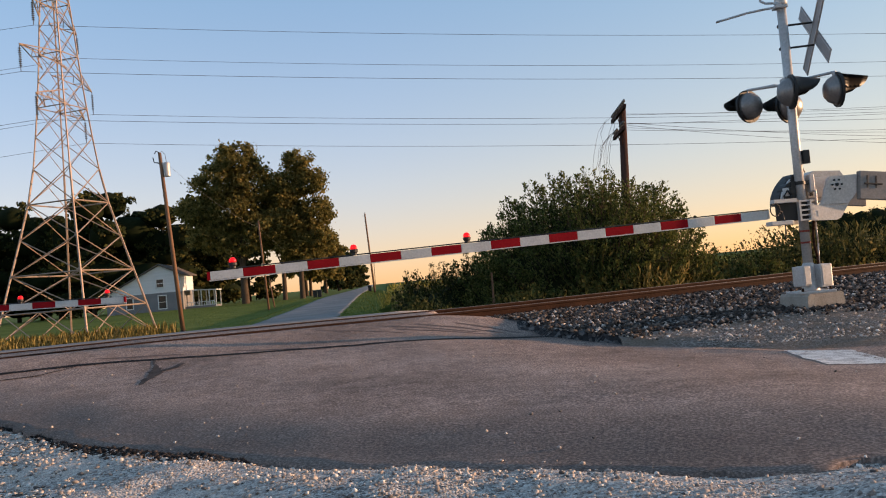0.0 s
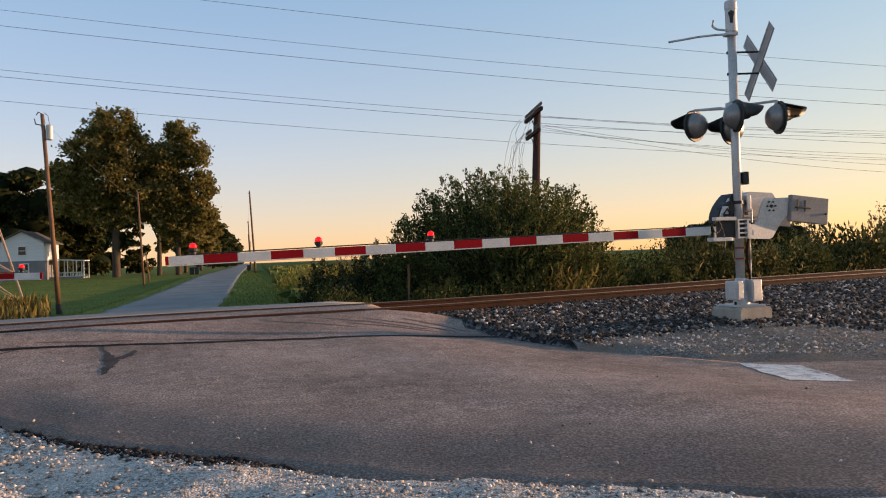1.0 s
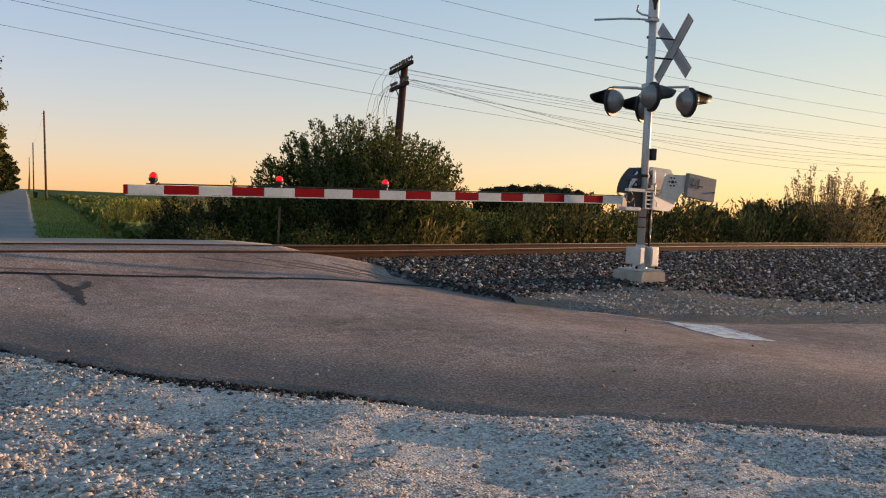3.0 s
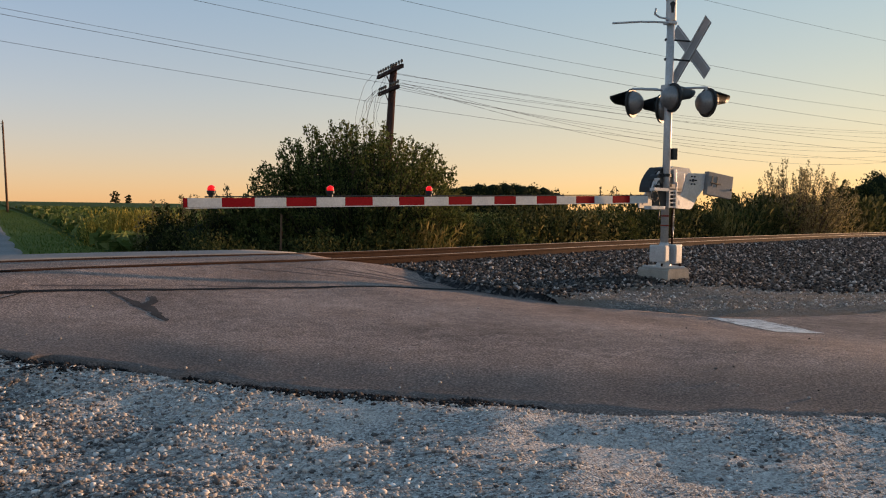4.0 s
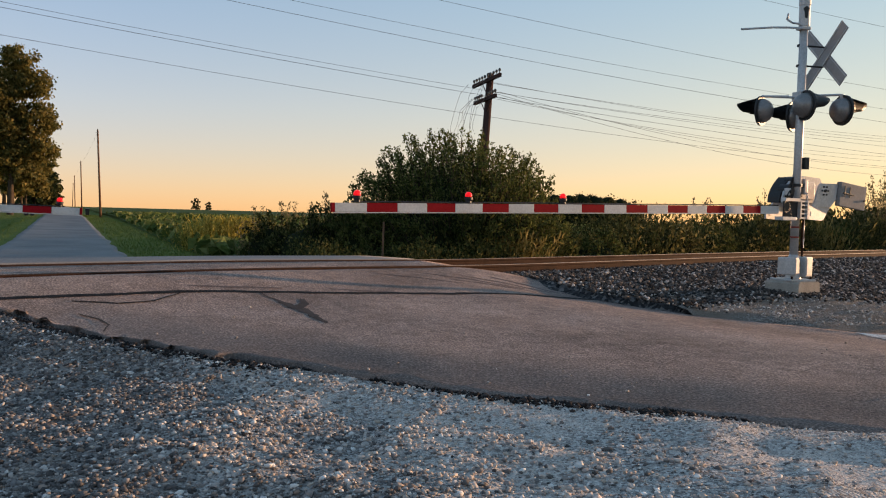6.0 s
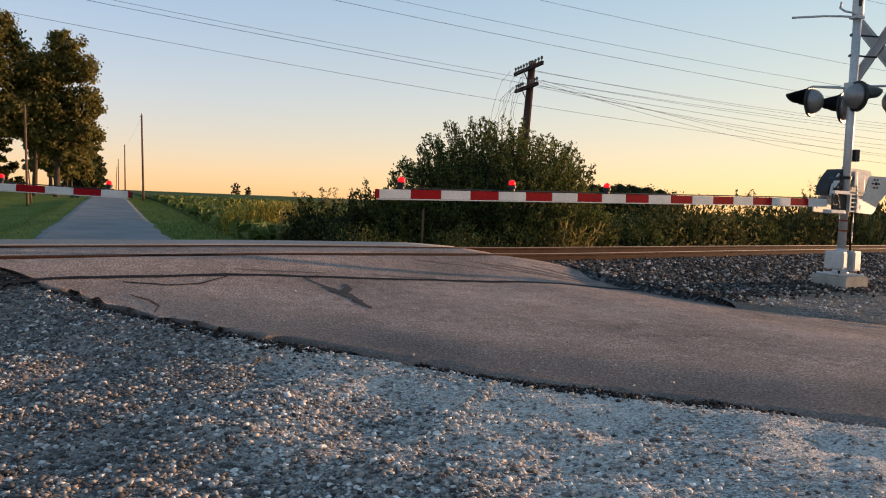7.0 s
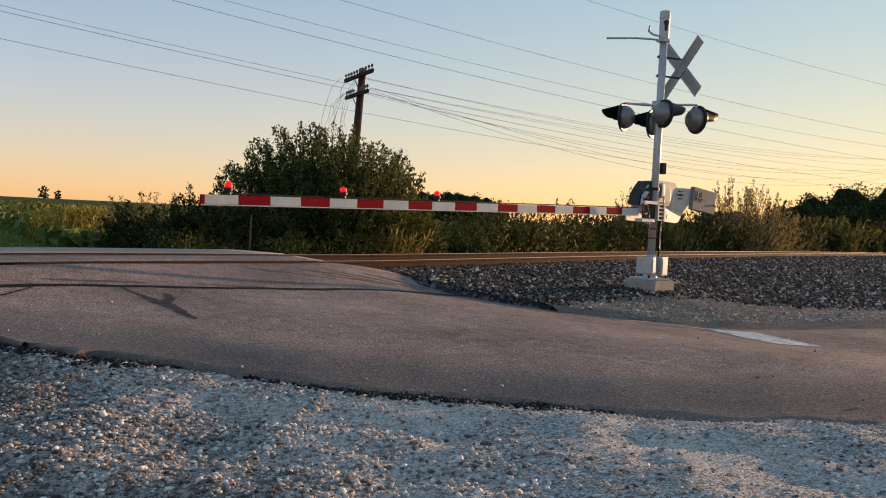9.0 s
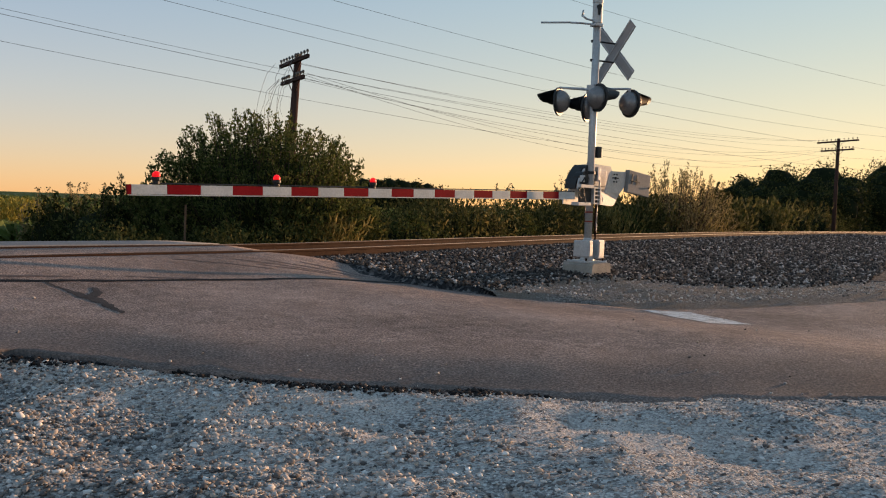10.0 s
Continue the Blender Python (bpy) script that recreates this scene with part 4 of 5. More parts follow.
# ---- poles, wires and pylon ----
def sag_wire(bm, a, b, drop, r, n=24, seg=5):
    a, b, r = Vector(a), Vector(b), r * 0.8
    pts = [a.lerp(b, k / n) - Vector((0, 0, 4 * drop * (k / n) * (1 - k / n))) for k in range(n + 1)]
    rings = []
    side = (b - a).cross(Vector((0, 0, 1))).normalized()
    for p in pts:
        rings.append([bm.verts.new(p + (side * math.cos(t) + Vector((0, 0, 1)) * math.sin(t)) * r) for t in [2 * math.pi * k / seg for k in range(seg)]])
    for p, q in zip(rings, rings[1:]):
        for k in range(seg):
            bm.faces.new((p[k], p[(k + 1) % seg], q[(k + 1) % seg], q[k]))


def ground_at(x, y):
    return float(far_z(x, y))


def utility_pole(at, height, lean, label, transformer=False, mat=POLE_WOOD, r=0.14):
    p = thing("utility_pole", label, "utility pole", (*at, ground_at(*at) - 0.1), "roadside utility poles")
    bm = bmesh.new()
    rod(bm, (0, 0, 0), (lean[0], lean[1], height), r, r * 0.72, 14)
    part("pole_shaft", bm, mat, p, smooth=True)
    top = Vector((lean[0], lean[1], height))
    if transformer:
        bm = bmesh.new()
        rod(bm, (0, 0, 0), (lean[0] * 0.06, lean[1] * 0.06, height * 0.06), r * 1.25, r * 1.2, 14)
        part("butt_wrap", bm, BLACK, p, "black tarred foot")
        bm = bmesh.new()
        lathe(bm, [(0.12, -0.45), (0.19, -0.42), (0.19, 0.3), (0.16, 0.38), (0.06, 0.42)], Matrix.Translation(top + Vector((0.36, -0.05, -1.0))), 16)
        part("transformer", bm, ALU_DULL, p, "grey transformer can")
        bm = bmesh.new()
        tube(bm, [top + Vector(v) for v in ((0.1, 0, -0.9), (-0.1, 0, -0.6), (-0.35, 0, -0.55), (-0.4, 0, -0.25))], 0.03)
        tube(bm, [top + Vector(v) for v in ((0.0, 0, 0.0), (-0.2, 0, 0.12), (-0.3, 0, -0.05))], 0.025)
        tube(bm, [top + Vector(v) for v in ((0.36, 0, -0.6), (0.3, 0, -0.1), (0.1, 0, 0.1))], 0.015)
        part("fuse_bracket", bm, GLASS_INSULATOR, p)
    else:
        bm = bmesh.new()
        rod(bm, top, top + Vector((0, 0, 0.18)), 0.03, 0.05, 8)
        tube(bm, [top + Vector((0, 0, -0.25)), top + Vector((-0.3, 0, -0.3))], 0.02)
        part("top_insulator", bm, GLASS_INSULATOR, p)
    return p, top


utility_pole((-11.8, 52.0), 11.2, (-0.6, 0, 0), "weathered brown utility pole with a grey transformer can", True)
utility_pole((-12.9, 98.0), 10.3, (-0.4, 0, 0), "slim weathered brown utility pole on the mown verge", r=0.13)
utility_pole((-0.9, 122.0), 11.6, (-0.5, 0, 0), "tall leaning utility pole beside the road", r=0.15)
utility_pole((-1.6, 215.0), 12.0, (-0.4, 0, 0), "distant utility pole beside the road", r=0.16)
utility_pole((-2.0, 320.0), 12.0, (-0.4, 0, 0), "distant utility pole beside the road", r=0.17)
utility_pole((-2.1, 430.0), 12.0, (0.2, 0, 0), "distant utility pole beside the road", r=0.18)
utility_pole((-14.5, 165.0), 7.5, (-0.3, 0, 0), "distant utility pole beside the road", r=0.14)
utility_pole((-13.0, 104.0), 3.6, (-0.35, 0, 0), "short leaning wooden guy stub on the lawn", r=0.09)
road_wire = thing("roadside_wires", "thin overhead wires strung along the country road", "overhead wire")
for a, b in (((-12.3, 52, 9.4), (-13.2, 98, 8.6)), ((-13.2, 98, 8.6), (-14.8, 165, 7.0)), ((-1.4, 122, 11.0), (-2.0, 215, 11.3)), ((-2, 215, 11.3), (-2.4, 320, 11.4))):
    bm = bmesh.new()
    sag_wire(bm, a, b, 0.5, 0.01)
    part("wire", bm, WIRE, road_wire)

# telegraph pole with two crossarms set along y
TEL_1, TEL_2 = (8.35, 30.5), (61.4, 37.7)


def telegraph_pole(at, height, lean, turn, mat, label, arms=((0.28, 1.45), (0.95, 1.15))):
    p = thing("telegraph_pole", label, "telegraph pole", (*at, ground_at(*at) - 0.1), "telegraph poles by the railway")
    bm = bmesh.new()
    rod(bm, (0, 0, 0), (*lean, height), 0.17, 0.125, 14)
    part("pole_shaft", bm, mat, p, smooth=True)
    for drop, half in arms:
        c = Vector((lean[0] * (1 - drop / height), lean[1] * (1 - drop / height), height - drop))
        arm = new("crossarm")
        arm.parent = p
        arm.matrix_basis = Matrix.Translation(c) @ pose(-0.15, 0, 0, 0, 0, turn)
        bm = bmesh.new()
        box(bm, (0.10, half * 2, 0.13))
        part("beam", bm, mat, arm, bevel=0.01)
        for s in (-1, 1):
            bm = bmesh.new()
            rod(bm, (0.06, s * 0.55, -0.05), (0.06, 0.0, -0.5), 0.018, seg=6)
            part("brace", bm, mat, arm)
        for k in range(10):
            y = (k - 4.5) * half * 2 / 9.6
            if abs(y) < 0.15:
                continue
            bm = bmesh.new()
            lathe(bm, [(0.015, 0.06), (0.018, 0.13), (0.045, 0.15), (0.05, 0.19), (0.03, 0.235)], Matrix.Translation((0, y, 0)), 8)
            part("insulator", bm, GLASS_INSULATOR, arm)
    return p


telegraph_pole(TEL_1, 7.3, (0.40, 0), -8, DARK_WOOD, "dark leaning telegraph pole with two crossarms and loose wires")
telegraph_pole(TEL_2, 8.75, (0.0, 0), -16, DARK_WOOD, "dark telegraph pole with two long crossarms among shrubs", ((0.25, 2.05), (0.95, 1.65)))
tel_wires = thing("telegraph_wires", "slack old telegraph wires strung between the poles", "overhead wire")
rng = np.random.RandomState(5)
for k, (ya, za, yb, zb, sag) in enumerate(((1.2, 6.32, 1.5, 7.75, 0.7), (0.9, 6.3, 0.9, 7.75, 0.9), (-0.3, 5.7, -0.6, 7.05, 0.6), (0.2, 5.68, 0.2, 7.05, 1.5), (-0.8, 5.64, 0.6, 7.05, 1.9), (-0.6, 5.6, -1.1, 7.05, 2.3), (0.5, 5.65, 1.1, 7.05, 1.2))):
    bm = bmesh.new()
    sag_wire(bm, (TEL_1[0] + 0.35, TEL_1[1] + ya, za), (TEL_2[0], TEL_2[1] + yb, zb), sag, 0.008, 30)
    part("wire", bm, WIRE, tel_wires)
for k in range(9):
    y0 = rng.uniform(-0.6, 1.4)
    bottom = rng.uniform(2.6, 4.4)
    bm = bmesh.new()
    pts = [(TEL_1[0] + 0.2, TEL_1[1] + y0, 6.2 if k % 2 else 5.6)]
    for j in range(1, 7):
        t = j / 6
        pts.append((TEL_1[0] + 0.2 - 0.5 * math.sin(t * 2.4) * rng.uniform(0.6, 1.0) - 0.15 * (k % 3), TEL_1[1] + y0 + 0.3 * t, pts[0][2] * (1 - t) + bottom * t))
    tube(bm, pts, 0.006, 4)
    part("loose_wire", bm, WIRE, tel_wires, "loose hanging wire end")

# pylon
PYLON = (-22.7, 66.0)


def pylon():
    p = thing("transmission_pylon", "tall galvanised steel lattice pylon glowing in low sun", "pylon", (*PYLON, ground_at(*PYLON)))
    turn = radians(25)
    levels = [(0, 5.6), (2.3, 4.95), (5.0, 4.2), (7.6, 3.45), (10.2, 2.75), (12.8, 2.25), (15.2, 1.95), (17.4, 1.7), (19.4, 1.5), (21.4, 1.33), (23.4, 1.18), (25.4, 1.0), (28.0, 0.7), (30.0, 0.12)]

    def corner(k, z, r):
        a = turn + math.pi / 2 * k
        return Vector((r * math.cos(a), r * math.sin(a), z))

    for k in range(4):
        for (z1, r1), (z2, r2) in zip(levels, levels[1:]):
            bm = bmesh.new()
            rod(bm, corner(k, z1, r1), corner(k, z2, r2), 0.085 if z1 < 12 else 0.06, seg=5)
            part("leg_section", bm, STEEL, p)

    def strut(a, b, t):
        bm = bmesh.new()
        rod(bm, a, b, t, seg=4)
        part("brace", bm, STEEL, p)

    for k in range(4):
        for i, ((z1, r1), (z2, r2)) in enumerate(zip(levels, levels[1:])):
            a1, b1, a2, b2 = corner(k, z1, r1), corner(k + 1, z1, r1), corner(k, z2, r2), corner(k + 1, z2, r2)
            t = 0.042 if z1 < 12 else 0.032
            if i == 0:
                strut(a2, (a1 + b1) / 2 + Vector((0, 0, 2.2)) * 0.02, t), strut(a1, (a2 + b2) / 2, t), strut(b1, (a2 + b2) / 2, t)
            else:
                strut(a1, b2, t), strut(b1, a2, t)
            if i in (0, 1, 3, 6, 8, 10):
                strut(a2, b2, t * 1.3)
    for z, half in ((17.4, 4.8), (20.2, 7.0), (24.2, 4.3)):
        for s in (-1, 1):
            arm = new("pylon_arm")
            arm.parent = p
            arm.location = (0, 0, z)
            bm = bmesh.new()
            w = 1.1
            tip = Vector((0, s * half, 0.1))
            for dx in (-w, w):
                rod(bm, (dx * 0.8, s * 0.9, 0), tip, 0.045, seg=4)
                rod(bm, (dx * 0.6, s * 0.6, 1.3), tip, 0.04, seg=4)
                rod(bm, (dx * 0.4, s * (0.5 + half / 2), 0.05), (dx * 0.3, s * (0.4 + half / 2), 0.65), 0.03, seg=4)
                rod(bm, (dx * 0.8, s * 0.9, 0), (dx * 0.3, s * (0.4 + half / 2), 0.65), 0.03, seg=4)
            rod(bm, (-w * 0.4, s * (0.5 + half / 2), 0.05), (w * 0.4, s * (0.5 + half / 2), 0.05), 0.03, seg=4)
            part("arm_frame", bm, STEEL, arm)
            bm = bmesh.new()
            rod(bm, tip, tip - Vector((0, 0, 1.9)), 0.025, seg=6)
            for j in range(9):
                lathe(bm, [(0.03, 0.0), (0.12, 0.02), (0.05, 0.08)], Matrix.Translation(tip - Vector((0, 0, 0.35 + 0.15 * j))), 10)
            part("insulator_string", bm, GLASS_INSULATOR, arm, "dark string of disc insulators")
    return p


pylon()
power_lines = thing("power_lines", "six high-voltage conductors sagging away from the pylon", "overhead wire")
base_z = ground_at(*PYLON)
for z, half in ((15.6, 4.8), (18.4, 7.0), (22.4, 4.3)):
    for s in (-1, 1):
        bm = bmesh.new()
        start = (PYLON[0], PYLON[1] + s * half, base_z + z)
        sag_wire(bm, start, (PYLON[0] + 260, PYLON[1] + s * half + 6, base_z + z + 2), 6.5, 0.019, 60)
        sag_wire(bm, start, (PYLON[0] - 200, PYLON[1] + s * half - 4, base_z + z), 5.0, 0.019, 40)
        part("conductor", bm, WIRE, power_lines)
bm = bmesh.new()
sag_wire(bm, (PYLON[0], PYLON[1], base_z + 29.8), (PYLON[0] + 260, PYLON[1] + 6, base_z + 31), 5.5, 0.02, 60)
part("shield_wire", bm, WIRE, power_lines)


# ---- house ----
def house():
    h = thing("house", "two-storey house, white gable over grey lower wall", "house", (-35.0, 130.0, ground_at(-35, 130)))
    x0, x1, xa = -6.0, 4.9, 2.0
    depth = 9.0
    bm = bmesh.new()
    box(bm, (x1 - x0, depth, 2.9), Matrix.Translation(((x0 + x1) / 2, depth / 2, 1.3)))
    part("lower_wall", bm, BLOCK, h, "grey block lower storey")
    bm = bmesh.new()
    prism(bm, [(x0, 2.75), (x1, 2.75), (x1, 5.4), (xa, 6.9), (x0, 2.9)], depth + 0.1, Matrix.Translation((0, depth / 2, 0)))
    part("upper_wall", bm, SIDING, h, "white clapboard gable")
    for (xb, zb), (xe, ze) in (((xa, 6.95), (x0 - 0.6, 2.62)), ((xa, 6.95), (x1 + 0.6, 5.15))):
        bm = bmesh.new()
        prism(bm, [(xb, zb), (xe, ze), (xe, ze + 0.16), (xb, zb + 0.16)], depth + 1.0, Matrix.Translation((0, depth / 2, 0.02)))
        part("roof_slope", bm, ROOFING, h, "brown shingled roof slope")
    for cx, cz, w, hh in ((2.0, 4.2, 1.1, 1.3), (2.2, 1.35, 1.2, 2.0), (-2.6, 1.5, 1.0, 1.7)):
        win = new("window")
        win.parent = h
        win.location = (cx, -0.09, cz)
        bm = bmesh.new()
        for dx, dz, sx, sz in ((-w / 2, 0, 0.14, hh), (w / 2, 0, 0.14, hh), (0, hh / 2, w + 0.14, 0.14), (0, -hh / 2, w + 0.14, 0.14), (0, 0, w, 0.08)):
            box(bm, (sx, 0.08, sz), Matrix.Translation((dx, 0, dz)))
        part("window_frame", bm, WHITE_PAINT, win)
        bm = bmesh.new()
        box(bm, (w - 0.1, 0.02, hh - 0.1), Matrix.Translation((0, 0.02, 0)))
        part("pane", bm, PANE, win)
    bm = bmesh.new()
    box(bm, (5.2, 4.2, 0.16), pose(7.2, 4.5, 2.75, 0, 3, 0))
    part("porch_roof", bm, WHITE_PAINT, h, "flat white porch roof")
    for px in (6.2, 7.4, 8.6, 9.6):
        for py in (2.6, 6.4):
            bm = bmesh.new()
            box(bm, (0.14, 0.14, 2.8), Matrix.Translation((px, py, 1.3)))
            part("porch_post", bm, WHITE_PAINT, h)
    bm = bmesh.new()
    for zz in (0.9, 0.35):
        box(bm, (4.4, 0.08, 0.1), Matrix.Translation((7.2, 2.6, zz)))
    for k in range(14):
        box(bm, (0.06, 0.06, 0.6), Matrix.Translation((5.2 + k * 0.32, 2.6, 0.6)))
    part("porch_rail", bm, WHITE_PAINT, h)
    bm = bmesh.new()
    box(bm, (4.6, 4.2, 0.5), Matrix.Translation((7.2, 4.5, 0.05)))
    part("porch_deck", bm, BLOCK, h)
    return h


house()
for x, y in ((-9.2, 128.0), (-9.9, 128.3), (-4.5 + 2.6, 150.0)):
    bin_ = thing("trash_bin", "dark wheeled trash bin at the roadside", "trash bin", (x, y, ground_at(x, y)), "roadside bins")
    bm = bmesh.new()
    prism(bm, [(-0.26, 0.0), (0.26, 0.0), (0.32, 1.0), (-0.32, 1.0)], 0.6)
    part("bin_body", bm, BLACK, bin_, bevel=0.02)
    bm = bmesh.new()
    box(bm, (0.7, 0.7, 0.08), pose(0, 0, 1.04, 5, 0, 0))
    part("bin_lid", bm, BLACK, bin_, bevel=0.02)
marker = thing("marker_post", "thin weathered wooden marker post in the weeds", "post", (2.95, 25.6, ground_at(2.95, 25.6)))
bm = bmesh.new()
rod(bm, (0, 0, 0), (0.02, 0, 1.8), 0.034, 0.03, 8)
part("post_shaft", bm, POLE_WOOD, marker)


# ---- plants ----
def leaf_mesh(name, centres, sizes, aims, mat, parent=None, label="", slim=0.5, rng=None, spread=0.8):
    """Many small folded leaves in one mesh: each a bent diamond round its centre, pointing roughly along its aim."""
    n = len(centres)
    rng = rng or np.random.RandomState(1)
    c = np.asarray(centres, float)
    t = np.asarray(aims, float) + rng.normal(0, spread, (n, 3))
    t /= np.linalg.norm(t, axis=1, keepdims=True) + 1e-9
    w = np.cross(t, rng.normal(0, 1, (n, 3)))
    w /= np.linalg.norm(w, axis=1, keepdims=True) + 1e-9
    nrm = np.cross(t, w)
    s = np.asarray(sizes, float)[:, None]
    v = np.stack([c - t * s * 0.5, c + w * s * slim * 0.5 + nrm * s * 0.12, c + t * s * 0.5, c - w * s * slim * 0.5 + nrm * s * 0.12], 1).reshape(-1, 3)
    base = np.arange(n)[:, None] * 4
    f = np.concatenate([base + np.array([[0, 1, 2]]), base + np.array([[0, 2, 3]])], 1).reshape(-1)
    me = bpy.data.meshes.new(name)
    me.vertices.add(len(v)), me.loops.add(len(f)), me.polygons.add(len(f) // 3)
    me.vertices.foreach_set("co", v.reshape(-1))
    me.loops.foreach_set("vertex_index", f)
    me.polygons.foreach_set("loop_start", np.arange(0, len(f), 3))
    me.polygons.foreach_set("loop_total", np.full(len(f) // 3, 3))
    me.materials.append(mat)
    me.update()
    me.validate()
    ob = new(name, me)
    ob.parent = parent
    return tagged(ob, label)


def stems_mesh(name, lines, r, mat, parent=None, label=""):
    """Thin three-sided stems along polylines."""
    verts, faces = [], []
    for line, rad in zip(lines, r):
        for k, p in enumerate(line):
            q = rad * (1 - 0.75 * k / (len(line) - 1))
            for a in range(3):
                verts.append((p[0] + q * math.cos(2.1 * a), p[1] + q * math.sin(2.1 * a), p[2]))
        b = len(verts) - 3 * len(line)
        for k in range(len(line) - 1):
            for a in range(3):
                i, j = b + 3 * k + a, b + 3 * k + (a + 1) % 3
                faces.append((i, j, j + 3, i + 3))
    return mesh_object(name, verts, faces, mat, True, parent, label)


def shrub(name, at, half, height, stems, leaves, size, mat, label, seed=1, flat=1.0, core=True, lift=0.25, squash=1.0):
    """A many-stemmed shrub: stems fan out to a dome, with leaves thick on their outer part."""
    rng = np.random.RandomState(seed)
    z0 = ground_at(*at[:2])
    s = thing(name, label, "shrub", (at[0], at[1], z0 - 0.05), "shrubs by the railway")
    lines, cen, siz, aim = [], [], [], []
    for k in range(stems):
        a = rng.uniform(0, 2 * math.pi)
        q = math.sqrt(rng.uniform(0, 1))
        x, y = q * math.cos(a) * half, q * math.sin(a) * half * flat
        top = height * (max(1 - q ** 3.6, 0) ** 0.5 * 0.80 + 0.12 * (1 - q) + 0.08) * rng.uniform(0.74, 1.08) * squash
        top = max(top, height * 0.25)
        line = [np.array([x * 0.2 + x * 0.8 * t ** 0.7 + rng.normal(0, 0.02) * half, y * 0.2 + y * 0.8 * t ** 0.7, top * t]) for t in np.linspace(0, 1, 6)]
        lines.append(line)
        for j in range(leaves):
            t = 1 - rng.uniform(0, 1) ** 1.6 * (1 - lift)
            i = min(int(t * 5), 4)
            p = line[i] * (1 - (t * 5 - i)) + line[i + 1] * (t * 5 - i)
            g = 0.05 + 0.10 * half * (1 - t)
            p = p + rng.normal(0, 1, 3) * np.array([g, g, g * 0.7])
            cen.append(p), siz.append(size * rng.uniform(0.6, 1.3)), aim.append((x / half * 0.5, y / half * 0.5, 0.8))
    stems_mesh("branchwork", lines, [0.012 * height / 2] * stems, BARK, s)
    leaf_mesh("leaves", cen, siz, aim, mat, s, "", 0.5, rng, 0.7)
    # solid dark core painted as the shade inside the shrub
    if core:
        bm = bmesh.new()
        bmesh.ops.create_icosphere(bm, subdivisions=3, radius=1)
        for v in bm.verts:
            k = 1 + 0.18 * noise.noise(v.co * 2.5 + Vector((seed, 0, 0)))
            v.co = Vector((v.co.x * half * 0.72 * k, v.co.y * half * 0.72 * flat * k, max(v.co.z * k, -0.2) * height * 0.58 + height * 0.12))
        part("inner_shade", bm, HEDGE_CORE, s, "solid core coloured dark for the shade between the twigs", True)
    return s


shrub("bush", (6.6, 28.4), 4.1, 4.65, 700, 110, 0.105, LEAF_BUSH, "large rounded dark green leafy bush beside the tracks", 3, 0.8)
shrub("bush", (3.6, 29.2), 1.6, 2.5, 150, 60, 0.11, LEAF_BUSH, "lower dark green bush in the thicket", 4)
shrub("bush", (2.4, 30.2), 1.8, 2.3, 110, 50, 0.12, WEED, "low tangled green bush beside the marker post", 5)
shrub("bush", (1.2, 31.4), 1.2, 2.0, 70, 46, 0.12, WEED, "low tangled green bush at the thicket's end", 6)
SCRUB = islands("olive_scrub", [(0, (0.035, 0.042, 0.014)), (0.6, (0.09, 0.09, 0.032)), (1, (0.20, 0.17, 0.07))], 0.8, 0.35)
for k, (x, y, hh) in enumerate(((2.9, 31.2, 2.9), (1.9, 32.4, 2.7), (0.9, 33.0, 2.3))):
    shrub("sparse_shrub", (x, y), 0.8, hh, 22, 40, 0.09, LEAF_PALE, "thin pale-leaved shrub behind the thicket", 300 + k, core=False)
# thin light shrubs on the sunlit side
shrub("sparse_shrub", (36.5, 34.5), 3.5, 5.2, 150, 90, 0.11, LEAF_PALE, "thin pale-leaved shrub against the sunset", 8, core=False, lift=0.15)
shrub("sparse_shrub", (26.2, 34.0), 1.1, 4.0, 26, 46, 0.14, LEAF_PALE, "thin upright pale shrub above the weeds", 9, core=False)
shrub("sparse_shrub", (22.5, 34.6), 1.2, 3.3, 26, 40, 0.14, LEAF_PALE, "thin upright pale shrub above the weeds", 10, core=False)
shrub("shrub", (43.0, 37.5), 2.6, 4.3, 90, 60, 0.20, LEAF_DARK, "dark rounded shrub beyond the tracks", 11)


for k, (x, off, half, hh) in enumerate(((11.6, 7.2, 1.3, 1.7), (14.0, 7.8, 1.5, 1.9), (16.8, 7.4, 1.4, 2.1), (19.6, 7.8, 1.5, 2.3), (23.0, 7.3, 1.6, 2.2), (27.0, 7.6, 1.7, 2.5), (31.0, 7.2, 1.8, 2.4), (35.5, 7.0, 1.9, 2.6), (40.0, 7.0, 1.9, 2.5), (45.5, 6.8, 2.1, 3.2), (50.5, 6.6, 2.2, 3.3), (48.0, 6.2, 1.6, 2.8), (54.5, 6.4, 2.2, 3.4), (59.0, 6.2, 2.3, 3.2), (64.0, 6.2, 2.4, 3.6))):
    shrub("scrub", (x, float(rail_y(x)) + off), half, hh, 60, 60, 0.10 + 0.0012 * x, (LEAF_BUSH, WEED, SCRUB)[k % 3], "rounded clump of olive-green scrub beside the tracks", 200 + k, 0.8)


